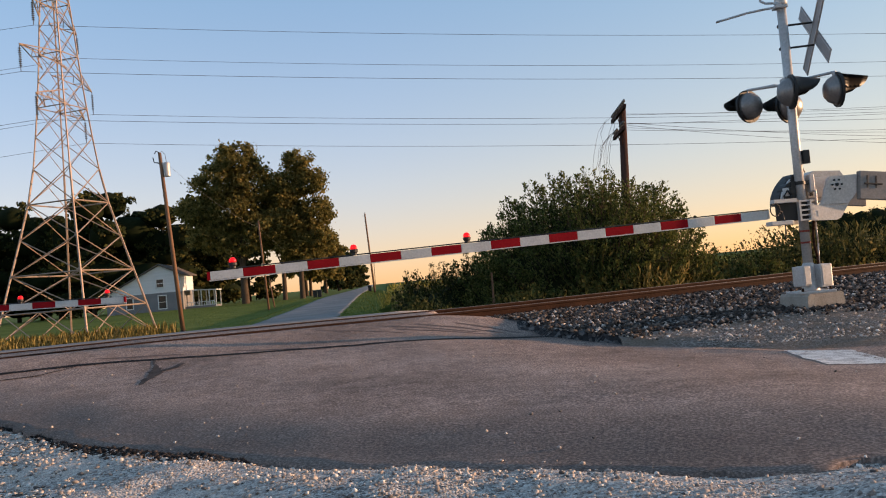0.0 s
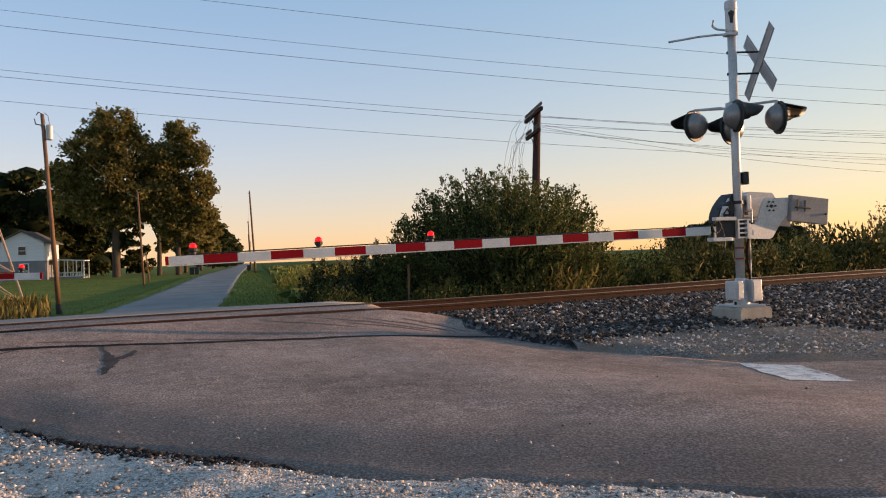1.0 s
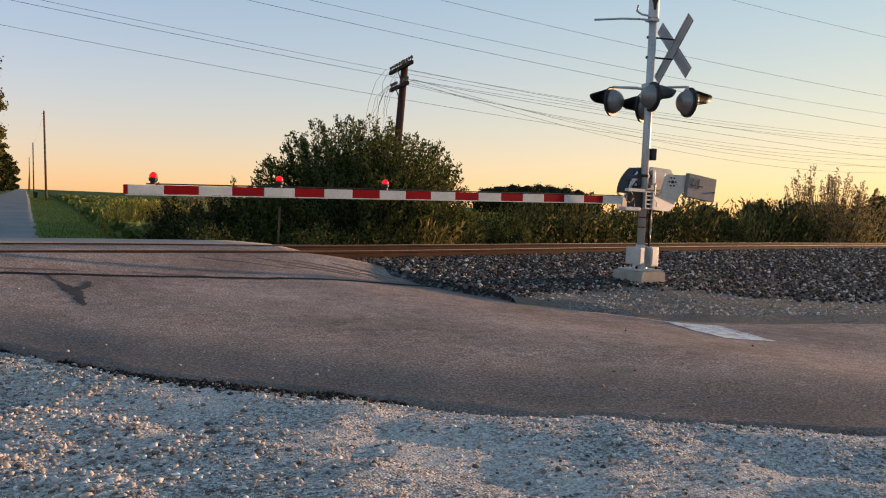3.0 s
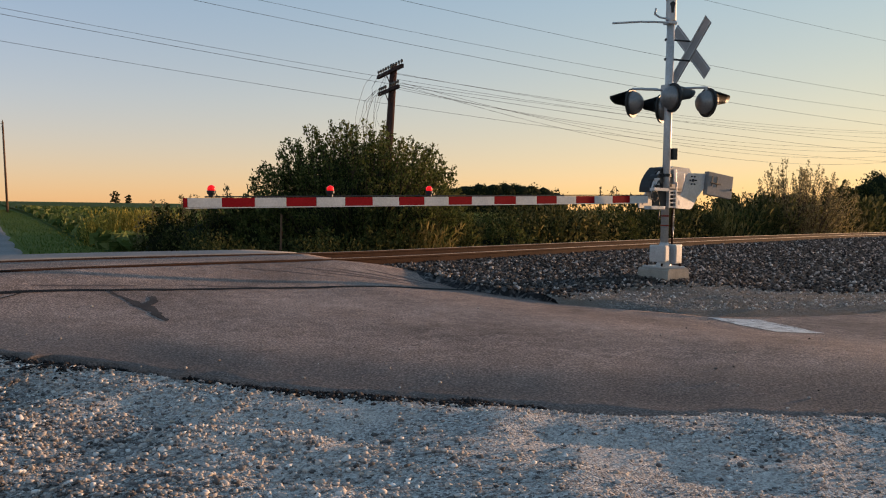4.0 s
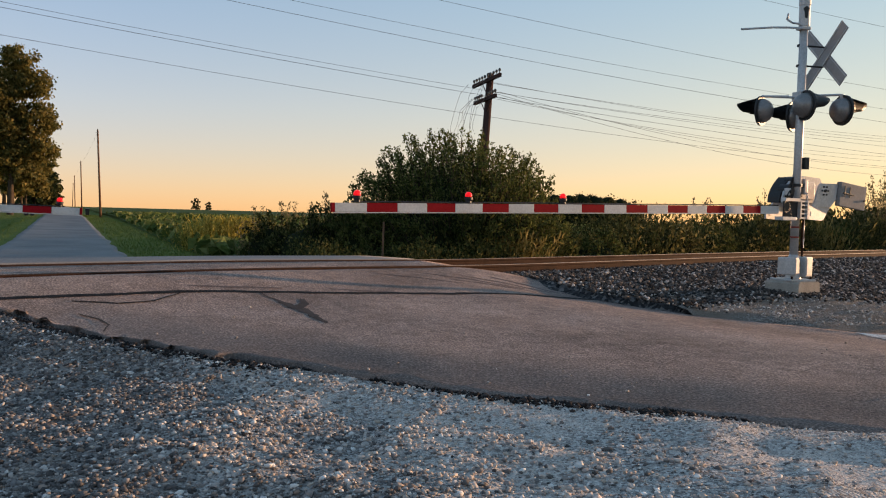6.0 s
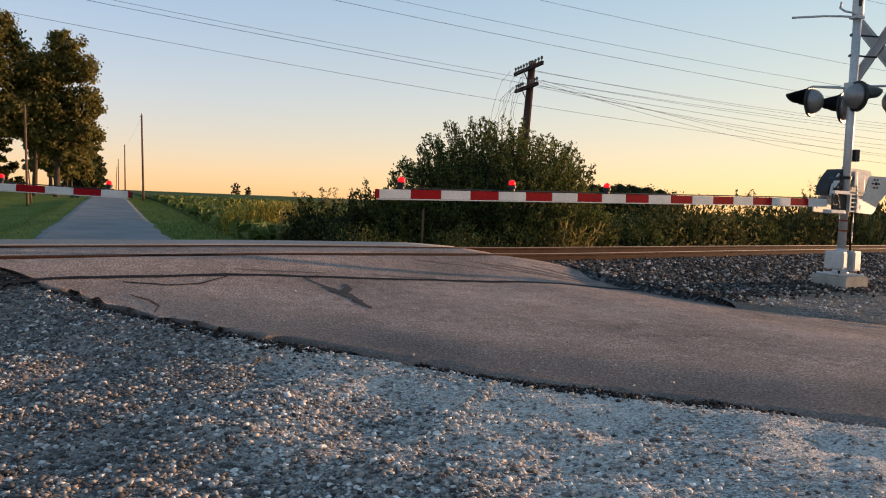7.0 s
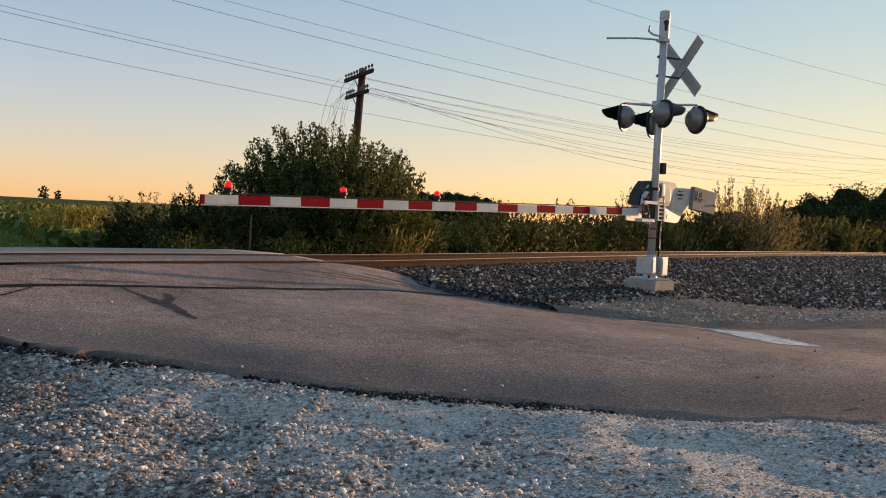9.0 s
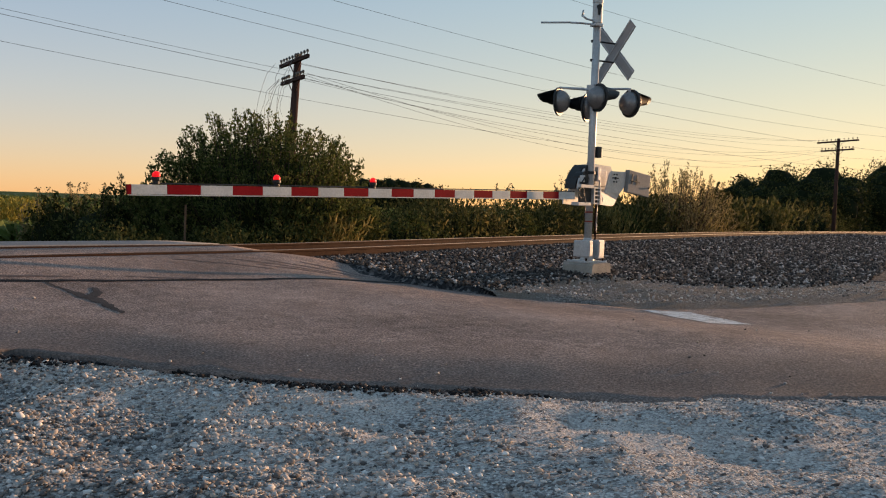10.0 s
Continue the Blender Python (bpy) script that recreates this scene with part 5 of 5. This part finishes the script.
def weeds(name, xs, ys, height, mat, label, n, seed, blade=0.10, leaf=0.11, slope=None, kind="stuff"):
    """A stand of tall weeds: leaning stems with small leaves, uneven in height."""
    rng = np.random.RandomState(seed)
    cen, siz, aim = [], [], []
    x = rng.uniform(*xs, n)
    y0 = rng.uniform(0, 1, n)
    for k in range(n):
        lo, hi = ys(x[k])
        y = lo + (hi - lo) * y0[k]
        h = height * (0.55 + 0.45 * math.sin(x[k] * 1.7 + seed) * math.sin(x[k] * 0.6 + y * 0.4) * 0.8 + rng.uniform(-0.15, 0.35))
        h = max(h, height * 0.3)
        z = ground_at(x[k], y)
        lean = rng.normal(0, 0.10, 2)
        m = 16
        for j in range(m):
            t = (j + rng.uniform(0, 1)) / m
            cen.append((x[k] + lean[0] * t * h + rng.normal(0, 0.16), y + lean[1] * t * h + rng.normal(0, 0.16), z + t * h))
            siz.append(leaf * rng.uniform(0.7, 1.5) * (1.25 - 0.5 * t))
            aim.append((lean[0], lean[1], 0.9))
    ob = leaf_mesh(name, cen, siz, aim, mat, None, "", 0.5, rng, 0.9)
    return tagged(ob, label, "weeds", kind=kind)


def behind(a, b):
    return lambda x: (float(rail_y(min(x, 128))) + a, float(rail_y(min(x, 128))) + b)


weeds("weeds", (9.0, 30.0), behind(6.5, 13), 2.45, WEED, "tall dark green weeds along the far side of the tracks", 4300, 21, leaf=0.12)
weeds("weeds", (30.0, 72.0), behind(5.5, 12), 2.9, WEED, "tall weeds and brush along the far side of the tracks", 3600, 22, leaf=0.16)
weeds("weeds", (0.6, 10.0), behind(6.5, 11), 1.35, WEED, "dark weeds at the foot of the bush", 2200, 23, leaf=0.11)
# gold leaves paint low sun on the weed tips, with some seed heads
weeds("sun_tip_weeds", (13.0, 66.0), behind(6.0, 8.5), 2.4, GOLD, "straw-gold leaves for seed heads and sunlit tips among the trackside weeds", 450, 24, leaf=0.15)


def tuft(x, y, half, height, n, seed, mat=GOLD, label="clump of straw-gold dry grass beside the bush"):
    """A clump of upright grass blades fanning out from its base."""
    rng = np.random.RandomState(seed)
    t = thing("grass_clump", label, "grass clump", (x, y, ground_at(x, y)), "golden grass clumps")
    cen, siz, aim = [], [], []
    for k in range(n):
        bx, by = rng.normal(0, half * 0.4, 2)
        lean = np.array([bx, by]) / half * 0.5 + rng.normal(0, 0.12, 2)
        h = height * rng.uniform(0.5, 1.05)
        for j in range(8):
            f = (j + 0.5) / 8
            cen.append((bx + lean[0] * f * h, by + lean[1] * f * h, f * h))
            siz.append(h / (7.5 if mat == SCRUB else 5.5) * rng.uniform(0.6, 1.2))
            aim.append((lean[0] * 2, lean[1] * 2, 2.4))
    leaf_mesh("foliage", cen, siz, aim, mat, t, "", 0.34 if mat == SCRUB else 0.2, rng, 0.9)
    return t


tuft(15.2, 29.8, 1.2, 2.5, 260, 131, SCRUB, "olive and straw weed clump beyond the tracks")
tuft(24.0, 33.0, 1.4, 2.9, 300, 132, SCRUB, "olive and straw weed clump beyond the tracks")
tuft(33.0, 34.6, 1.5, 3.2, 300, 133, SCRUB, "olive and straw weed clump beyond the tracks")
tuft(43.5, 36.4, 1.7, 3.3, 320, 134, SCRUB, "olive and straw weed clump beyond the tracks")
tuft(52.0, 38.0, 1.8, 3.5, 320, 135, SCRUB, "olive and straw weed clump beyond the tracks")
tuft(7.4, 26.4, 1.1, 1.6, 520, 31)
tuft(8.7, 26.9, 0.8, 1.25, 260, 32)
tuft(5.9, 26.2, 0.25, 2.5, 60, 34, WEED, "single tall green weed before the bush")
tuft(11.6, 28.6, 0.8, 1.5, 200, 35)
BRIGHT_GOLD = islands("flowering_weed", [(0, (0.20, 0.17, 0.035)), (0.6, (0.38, 0.31, 0.06)), (1, (0.55, 0.44, 0.12))], 0.8, 0.3)
for k, (x, y, half, hh, m) in enumerate(((0.7, 45.0, 1.0, 1.35, 260), (1.9, 45.6, 1.3, 1.7, 420), (3.1, 46.3, 1.2, 1.65, 380), (4.2, 47.0, 0.9, 1.2, 200))):
    tuft(x, y, half, hh, m, 330 + k, BRIGHT_GOLD, "bright yellow flowering weed clump at the field's edge")
tuft(19.0, 32.5, 0.8, 2.2, 180, 37, label="straw-coloured weed clump beyond the tracks")
tuft(29.0, 33.5, 1.0, 2.4, 200, 38, label="straw-coloured weed clump beyond the tracks")
tuft(38.5, 35.0, 1.4, 2.6, 260, 39, label="straw-coloured weed clump beyond the tracks")


def grass_area(name, n, xs, ys, height, mat, label, seed, keep=None, slim=0.12):
    rng = np.random.RandomState(seed)
    x, y = rng.uniform(*xs, n), ys[0] + (ys[1] - ys[0]) * rng.uniform(0, 1, n) ** 1.5
    ok = np.ones(n, bool) if keep is None else keep(x, y)
    x, y = x[ok], y[ok]
    h = height * rng.uniform(0.5, 1.2, len(x))
    cen = np.stack([x, y, far_z(x, y) + h * 0.4], -1)
    ob = leaf_mesh(name, cen, h, np.tile((0, 0, 2.2), (len(x), 1)), mat, None, "", slim, rng, 0.5)
    return tagged(ob, label, "grass", kind="stuff")


def off_road(x, y):
    return ((x < -8.0) | (x > -2.7)) & (off_rail(x, y) < -6.4) & ~((x > -9.2) & (x < 0.5) & (off_rail(x, y) > -12))


grass_area("lawn", 26000, (-32, -7.9), (20, 125), 0.12, LAWN, "mown green lawn beside the country road", 41, off_road, 0.22)
grass_area("verge_grass", 9000, (-2.9, 0.3), (21, 150), 0.14, LAWN, "green grass verge between road and field", 42, off_road, 0.2)
grass_area("tall_grass", 26000, (-42, -9.5), (24, 62), 1.0, GOLD, "tall straw-gold and green grass round the pylon", 43, lambda x, y: off_road(x, y) & (x < -9.5 - (y - 36) * 0.22 - 0.8 * np.sin(y)), 0.05)
grass_area("tall_grass", 14000, (-42, -9.5), (22, 62), 0.7, WEED, "green weeds among the straw-gold grass", 44, lambda x, y: off_road(x, y) & (x < -9.5 - (y - 36) * 0.22), 0.14)

# crop rows on the field
rng = np.random.RandomState(51)
cx, cy = [], []
for row in range(70):
    y = 38 + row * 0.95 + row * row * 0.012
    m = int(420 if row < 25 else 300)
    x = rng.uniform(-0.4 + 0.012 * y, 46 + row * 0.8, m)
    cx.append(x), cy.append(y + rng.normal(0, 0.12, m) + 0.05 * x)
cx, cy = np.concatenate(cx), np.concatenate(cy)
ch = rng.uniform(0.4, 0.9, len(cx))
crop = leaf_mesh("crop_rows", np.stack([cx, cy, far_z(cx, cy) + ch * 0.6], -1), ch * 1.2, np.tile((0, 0, 0.6), (len(cx), 1)), CROP, None, "", 0.7, rng, 0.9)
tagged(crop, "low rows of green crop plants lit from the side", "crop", kind="stuff")
fx, fy = np.meshgrid(np.r_[np.linspace(0.2, 60, 30), np.geomspace(64, 2500, 26)], np.r_[np.linspace(38, 120, 30), np.geomspace(125, 3000, 30)])
fxx = fx + 0.008 * (fy - 38)
dd = off_rail(np.clip(fxx, -50, 69), fy)
fz = np.where(dd < -12, far_z(fxx, fy) + 0.05 + 0.2 * smooth(70, 160, fy) + 0.03 * waves(fx, fy, 0.4), far_z(fxx, fy) - 0.3)
sheet("field", fxx, fy, fz, FIELD, "broad dark green crop field running to the horizon", "field")


def tree(at, height, lobes, trunk_r, n, leaf, mat, label, seed, name="tree", first=0.25, group="roadside trees", core=0.0):
    """Tapered trunk, limbs to each lobe, and a crown of leaf sprays gathered in clumps. lobes: (x, y, z, rx, ry, rz) as shares of the height."""
    rng = np.random.RandomState(seed)
    t = thing(name, label, "tree", (*at, ground_at(*at) - 0.1), group)
    bm = bmesh.new()
    pts = [Vector((math.sin(k * 1.3 + seed) * 0.012 * height * k / 4, 0, height * 0.8 * k / 5)) for k in range(6)]
    for k, (a, b) in enumerate(zip(pts, pts[1:])):
        rod(bm, a, b, trunk_r * (1 - 0.16 * k), trunk_r * (1 - 0.16 * (k + 1)), 9, False)
    part("trunk", bm, BARK, t, smooth=True)
    cen, siz, aim = [], [], []
    limb = bmesh.new()
    for (x, y, z, rx, ry, rz) in lobes:
        c = np.array([x, y, z]) * height
        r = np.array([rx, ry, rz]) * height
        start = Vector((0, 0, min(max(c[2] - 0.25 * height, first * height), 0.75 * height)))
        rod(limb, start, Vector(c), trunk_r * 0.32, trunk_r * 0.1, 6, False)
        share = max(int(n * rx * rz / sum(l[3] * l[5] for l in lobes)), 60)
        clumps = max(share // 34, 5)
        for j in range(clumps):
            u = rng.normal(0, 1, 3)
            u /= np.linalg.norm(u)
            q = rng.uniform(0.35, 1.0) ** 0.5 * rng.uniform(0.85, 1.12)
            p = c + u * r * q
            rad = rng.uniform(0.22, 0.42) * min(r)
            m = 34
            cen.append(p + rng.normal(0, 1, (m, 3)) * rad * np.array([0.55, 0.55, 0.38]))
            siz.append(leaf * rng.uniform(0.6, 1.4, m))
            aim.append(np.tile(u * 0.6 + np.array([0, 0, -0.1]), (m, 1)))
    part("limbs", limb, BARK, t)
    # dark balls fill the lobes in place of the crown's inner shade
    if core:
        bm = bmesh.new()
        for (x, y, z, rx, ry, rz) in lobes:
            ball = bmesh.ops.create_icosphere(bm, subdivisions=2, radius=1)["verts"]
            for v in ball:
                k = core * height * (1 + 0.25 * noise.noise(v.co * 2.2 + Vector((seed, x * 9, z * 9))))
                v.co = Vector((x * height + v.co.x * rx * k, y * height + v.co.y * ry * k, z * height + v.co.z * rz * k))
        part("inner_shade", bm, HEDGE_CORE, t, "solid core coloured dark for the shade inside the crown", True)
    leaf_mesh("crown", np.concatenate(cen), np.concatenate(siz), np.concatenate(aim), mat, t, "", 0.62, rng, 1.0)
    return t


tree((-20.5, 130), 24.6, [(0.0, 0, 0.90, 0.15, 0.13, 0.10), (-0.12, 0, 0.76, 0.16, 0.14, 0.10), (0.10, 0.02, 0.74, 0.14, 0.14, 0.12), (-0.25, 0, 0.60, 0.13, 0.12, 0.09), (-0.02, 0, 0.58, 0.17, 0.15, 0.13), (-0.16, 0, 0.44, 0.15, 0.12, 0.10), (0.14, 0, 0.48, 0.12, 0.12, 0.11), (0.02, 0, 0.38, 0.14, 0.12, 0.08)],
     0.62, 30000, 0.48, LEAF_TREE, "tall spreading broadleaf tree on the lawn", 61)
tree((-12.0, 131), 23.0, [(0.03, 0, 0.92, 0.10, 0.10, 0.08), (0.10, 0, 0.78, 0.11, 0.1, 0.10), (-0.06, 0, 0.74, 0.13, 0.11, 0.11), (0.13, 0, 0.58, 0.11, 0.10, 0.11), (-0.04, 0, 0.54, 0.15, 0.12, 0.13), (0.14, 0, 0.40, 0.10, 0.1, 0.10), (-0.02, 0, 0.36, 0.15, 0.12, 0.11), (0.08, 0, 0.26, 0.10, 0.1, 0.07)],
     0.45, 25000, 0.46, LEAF_TREE, "tall roadside tree with an open layered crown", 62)
tree((-15.0, 134), 20.0, [(0.0, 0, 0.72, 0.15, 0.14, 0.14), (-0.1, 0, 0.52, 0.14, 0.12, 0.12), (0.1, 0, 0.5, 0.13, 0.12, 0.12), (0, 0, 0.86, 0.1, 0.1, 0.08)], 0.4, 13000, 0.48, LEAF_TREE, "broadleaf tree behind the others on the lawn", 63)
GENERIC = [(0.0, 0, 0.84, 0.16, 0.16, 0.13), (-0.16, 0.05, 0.64, 0.18, 0.16, 0.15), (0.16, -0.05, 0.62, 0.18, 0.16, 0.15), (0.0, 0.1, 0.48, 0.24, 0.2, 0.14), (-0.1, -0.1, 0.34, 0.2, 0.18, 0.12), (0.14, 0, 0.32, 0.18, 0.16, 0.12)]
WOODLAND = GENERIC + [(0.0, 0.0, 0.18, 0.26, 0.2, 0.12), (-0.2, 0, 0.12, 0.18, 0.16, 0.1), (0.2, 0, 0.12, 0.18, 0.16, 0.1)]
for k, (x, y, h) in enumerate(((-13.5, 165, 16.5), (-16, 185, 18), (-13, 205, 16), (-15, 232, 17), (-13, 265, 16), (-14, 300, 17), (-12.5, 345, 16), (-13.5, 400, 17), (-12.5, 470, 17), (-13, 560, 18), (-26, 170, 17), (-30, 150, 15))):
    tree((x, y), h, WOODLAND if k > 3 else GENERIC, 0.35, 4200, 0.8 + y * 0.0014, LEAF_TREE if k < 4 else LEAF_DARK, "broadleaf tree in the row along the road", 70 + k)
rng = np.random.RandomState(9)
for k in range(22):
    x = -30 - k * 4.6 + rng.uniform(-1.5, 1.5)
    y = 148 + rng.uniform(-6, 14) - (6 if k > 8 else 0)
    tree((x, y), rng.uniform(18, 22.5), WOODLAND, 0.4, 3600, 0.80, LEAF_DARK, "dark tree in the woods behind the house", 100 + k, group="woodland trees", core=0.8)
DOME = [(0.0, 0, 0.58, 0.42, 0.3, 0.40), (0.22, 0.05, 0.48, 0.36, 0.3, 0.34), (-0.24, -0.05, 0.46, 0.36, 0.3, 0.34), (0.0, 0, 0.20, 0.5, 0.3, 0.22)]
# the last five trees stand out of view, added to screen the low sun
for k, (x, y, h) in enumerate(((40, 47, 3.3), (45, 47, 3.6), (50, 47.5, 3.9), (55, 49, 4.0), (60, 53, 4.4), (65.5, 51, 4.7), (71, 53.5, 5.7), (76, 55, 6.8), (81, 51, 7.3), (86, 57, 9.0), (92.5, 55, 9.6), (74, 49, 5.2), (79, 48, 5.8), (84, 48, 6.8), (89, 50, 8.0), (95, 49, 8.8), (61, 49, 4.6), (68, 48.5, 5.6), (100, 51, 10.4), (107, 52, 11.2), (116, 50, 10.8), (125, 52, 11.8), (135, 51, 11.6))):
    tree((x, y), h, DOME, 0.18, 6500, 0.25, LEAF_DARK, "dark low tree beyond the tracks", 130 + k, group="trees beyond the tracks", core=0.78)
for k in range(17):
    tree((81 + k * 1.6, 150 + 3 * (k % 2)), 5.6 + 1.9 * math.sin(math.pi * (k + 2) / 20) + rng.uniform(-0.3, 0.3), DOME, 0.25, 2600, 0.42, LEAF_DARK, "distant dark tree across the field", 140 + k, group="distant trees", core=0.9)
tree((86, 660), 10, WOODLAND, 0.4, 2200, 0.9, LEAF_DARK, "lone distant tree on the horizon", 160, group="distant trees")
tree((96, 664), 7.5, WOODLAND, 0.4, 1800, 0.8, LEAF_DARK, "small distant tree on the horizon", 161, group="distant trees")


# ---- loose stones ----
ICO = bmesh.new()
bmesh.ops.create_icosphere(ICO, subdivisions=1, radius=1)
ICO.verts.ensure_lookup_table()
BALL_V = np.array([v.co[:] for v in ICO.verts])
BALL_F = np.array([[v.index for v in f.verts] for f in ICO.faces])
ICO.free()
OCT_V = np.array([(1, 0, 0), (-1, 0, 0), (0, 1, 0), (0, -1, 0), (0, 0, 1), (0, 0, -1)], float)
OCT_F = np.array([(0, 2, 4), (2, 1, 4), (1, 3, 4), (3, 0, 4), (2, 0, 5), (1, 2, 5), (3, 1, 5), (0, 3, 5)])


def stones(name, x, y, z, size, mat, label, category, seed, flat=0.65, round_=True):
    rng = np.random.RandomState(seed)
    n = len(x)
    ICO_V, ICO_F = (BALL_V, BALL_F) if round_ else (OCT_V * 1.2, OCT_F)
    v = ICO_V[None] * rng.uniform(0.55, 1.3, (n, len(ICO_V), 1))
    v = v * np.stack([rng.uniform(0.75, 1.35, n), rng.uniform(0.75, 1.2, n), rng.uniform(flat * 0.7, flat * 1.2, n)], -1)[:, None]
    a, b = rng.uniform(0, 6.28, n), rng.normal(0, 0.35, n)
    ca, sa, cb, sb = np.cos(a), np.sin(a), np.cos(b), np.sin(b)
    vx, vz = v[..., 0] * cb[:, None] - v[..., 2] * sb[:, None], v[..., 0] * sb[:, None] + v[..., 2] * cb[:, None]
    wx, wy = vx * ca[:, None] - v[..., 1] * sa[:, None], vx * sa[:, None] + v[..., 1] * ca[:, None]
    s = size[:, None]
    co = np.stack([wx * s + x[:, None], wy * s + y[:, None], vz * s + z[:, None]], -1).reshape(-1)
    f = (ICO_F[None] + (np.arange(n) * len(ICO_V))[:, None, None]).reshape(-1)
    me = bpy.data.meshes.new(name)
    me.vertices.add(len(co) // 3), me.loops.add(len(f)), me.polygons.add(len(f) // 3)
    me.vertices.foreach_set("co", co)
    me.loops.foreach_set("vertex_index", f)
    me.polygons.foreach_set("loop_start", np.arange(0, len(f), 3))
    me.polygons.foreach_set("loop_total", np.full(len(f) // 3, 3))
    me.materials.append(mat)
    me.update()
    me.validate()
    return tagged(new(name, me), label, category, kind="stuff")


rng = np.random.RandomState(77)
n = 150000
x, y = rng.uniform(-8.5, 5.0, n), rng.uniform(4.6, 13.0, n)
ok = (y < edge_y(x) + 0.12 + rng.normal(0, 0.07, n))
dens = 0.5 + 0.55 * waves(x, y, 1.1, 4.0) + 0.35 * waves(x, y, 3.1, 2.0)
ok &= rng.uniform(0, 1, n) < np.clip(-0.30 + 1.4 * dens, 0.28, 1) * smooth(5.0, 6.0, y + rng.normal(0, 0.3, n))
x, y = x[ok], y[ok]
size = 0.004 + 0.014 * rng.uniform(0, 1, len(x)) ** 3.0 + 0.007 * (rng.uniform(0, 1, len(x)) > 0.965)
m = 80000
x2, y2 = rng.uniform(-8.5, -0.8, m), rng.uniform(5.2, 12.6, m)
ok = (y2 < edge_y(x2) + 0.05 + rng.normal(0, 0.06, m)) & (rng.uniform(0, 1, m) < smooth(1.6, 4.4, -x2 - 0.15 * (y2 - 7) + 0.7 * waves(x2, y2, 0.8, 3.0)))
x, y = np.r_[x, x2[ok]], np.r_[y, y2[ok]]
size = np.r_[size, 0.006 + 0.017 * rng.uniform(0, 1, ok.sum()) ** 2.4]
dark = rng.uniform(0, 1, len(x)) < coarse_share(x, y) * 0.93 + 0.04
for sel, mt, tint in ((dark, DARK_STONE, "dark grey, brown and white"), (~dark, STONE, "pale grey, white and tan")):
    for big in (True, False):
        q = sel & ((size > 0.013) == big)
        stones("gravel", x[q], y[q], shoulder_z(x[q], y[q]) + size[q] * 0.2, size[q] * 0.98, mt, "loose " + tint + (" gravel stones" if big else " fine gravel chips"), "gravel", 78 + big, 0.65, big)
n = 74000
x = rng.uniform(0, 1, n) ** 1.8 * 56 + 0.3
d = rng.uniform(-0.6, 8.0, n)
y = rail_y(x) - d / COS_R
inside = (x > np.interp(d, [0.0, 1.0, 2.2, 3.6], [0.9, 1.95, 2.15, 2.9])) & (y > verge_top(x) + rng.normal(0, 0.22, n))
inside &= rng.uniform(0, 1, n) < np.where(d > 4.5, 0.8, 1.0)
x, y = x[inside], y[inside]
size = (0.013 + 0.024 * rng.uniform(0, 1, len(x)) ** 1.5) * (1 + 0.022 * x)
stones("ballast", x, y, bed_z(x, y) + 0.03 + size * 0.3, size, BALLAST, "dark angular ballast stones with a few pale ones", "ballast", 79, 0.8, False)
n = 9000
x, y = rng.uniform(2.2, 16, n), rng.uniform(10.4, 15.5, n)
d = off_rail(x, y)
fe = np.interp(x, [p[0] for p in FAR_EDGE[8:]], [p[1] for p in FAR_EDGE[8:]])
inside = (y > fe + 0.05) & (y < verge_top(x) + 0.1)
x, y = x[inside], y[inside]
size = 0.008 + 0.02 * rng.uniform(0, 1, len(x)) ** 3
stones("verge_stones", x, y, bed_z(x, y) + 0.025 + size * 0.2, size, STONE, "scattered small stones on the dirt verge", "gravel", 80)
n = 900
x, y = rng.uniform(-6, 6, n), rng.uniform(5.5, 14.0, n)
inside = (y > edge_y(x) + 0.05) & (off_rail(x, y) > 1.0) & (rng.uniform(0, 1, n) < np.exp(-(y - edge_y(x)) / 1.2) + 0.08)
x, y = x[inside], y[inside]
inside = y < np.interp(x, [-9, 2.0, 3.0, 4.2, 9], [13, 14, 12.4, 11.0, 10.3])
x, y = x[inside], y[inside]
size = 0.005 + 0.013 * rng.uniform(0, 1, len(x)) ** 3
stones("road_grit", x, y, road_z(x, y) + 0.012 * waves(x, y, 0.9, 1.0) + size * 0.4, size, STONE, "scattered grit and pebbles on the asphalt", "gravel", 81)
# blackened crumbs stand in for the crevice's shade as well as broken asphalt
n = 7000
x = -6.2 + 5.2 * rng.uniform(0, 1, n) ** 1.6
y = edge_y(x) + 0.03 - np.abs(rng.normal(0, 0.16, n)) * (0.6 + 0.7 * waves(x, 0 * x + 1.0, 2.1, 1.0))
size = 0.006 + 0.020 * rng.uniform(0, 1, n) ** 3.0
CRUMB = islands("dark_edge_crumb", [(0, (0.012, 0.011, 0.011)), (0.6, (0.035, 0.031, 0.03)), (1, (0.085, 0.072, 0.066))])
stones("crevice_crumbs", x, y, shoulder_z(x, y) + size * 0.25, size, CRUMB, "black crumbs for crevice shade and broken asphalt along the road's edge", "rubble", 82, 0.7, False)
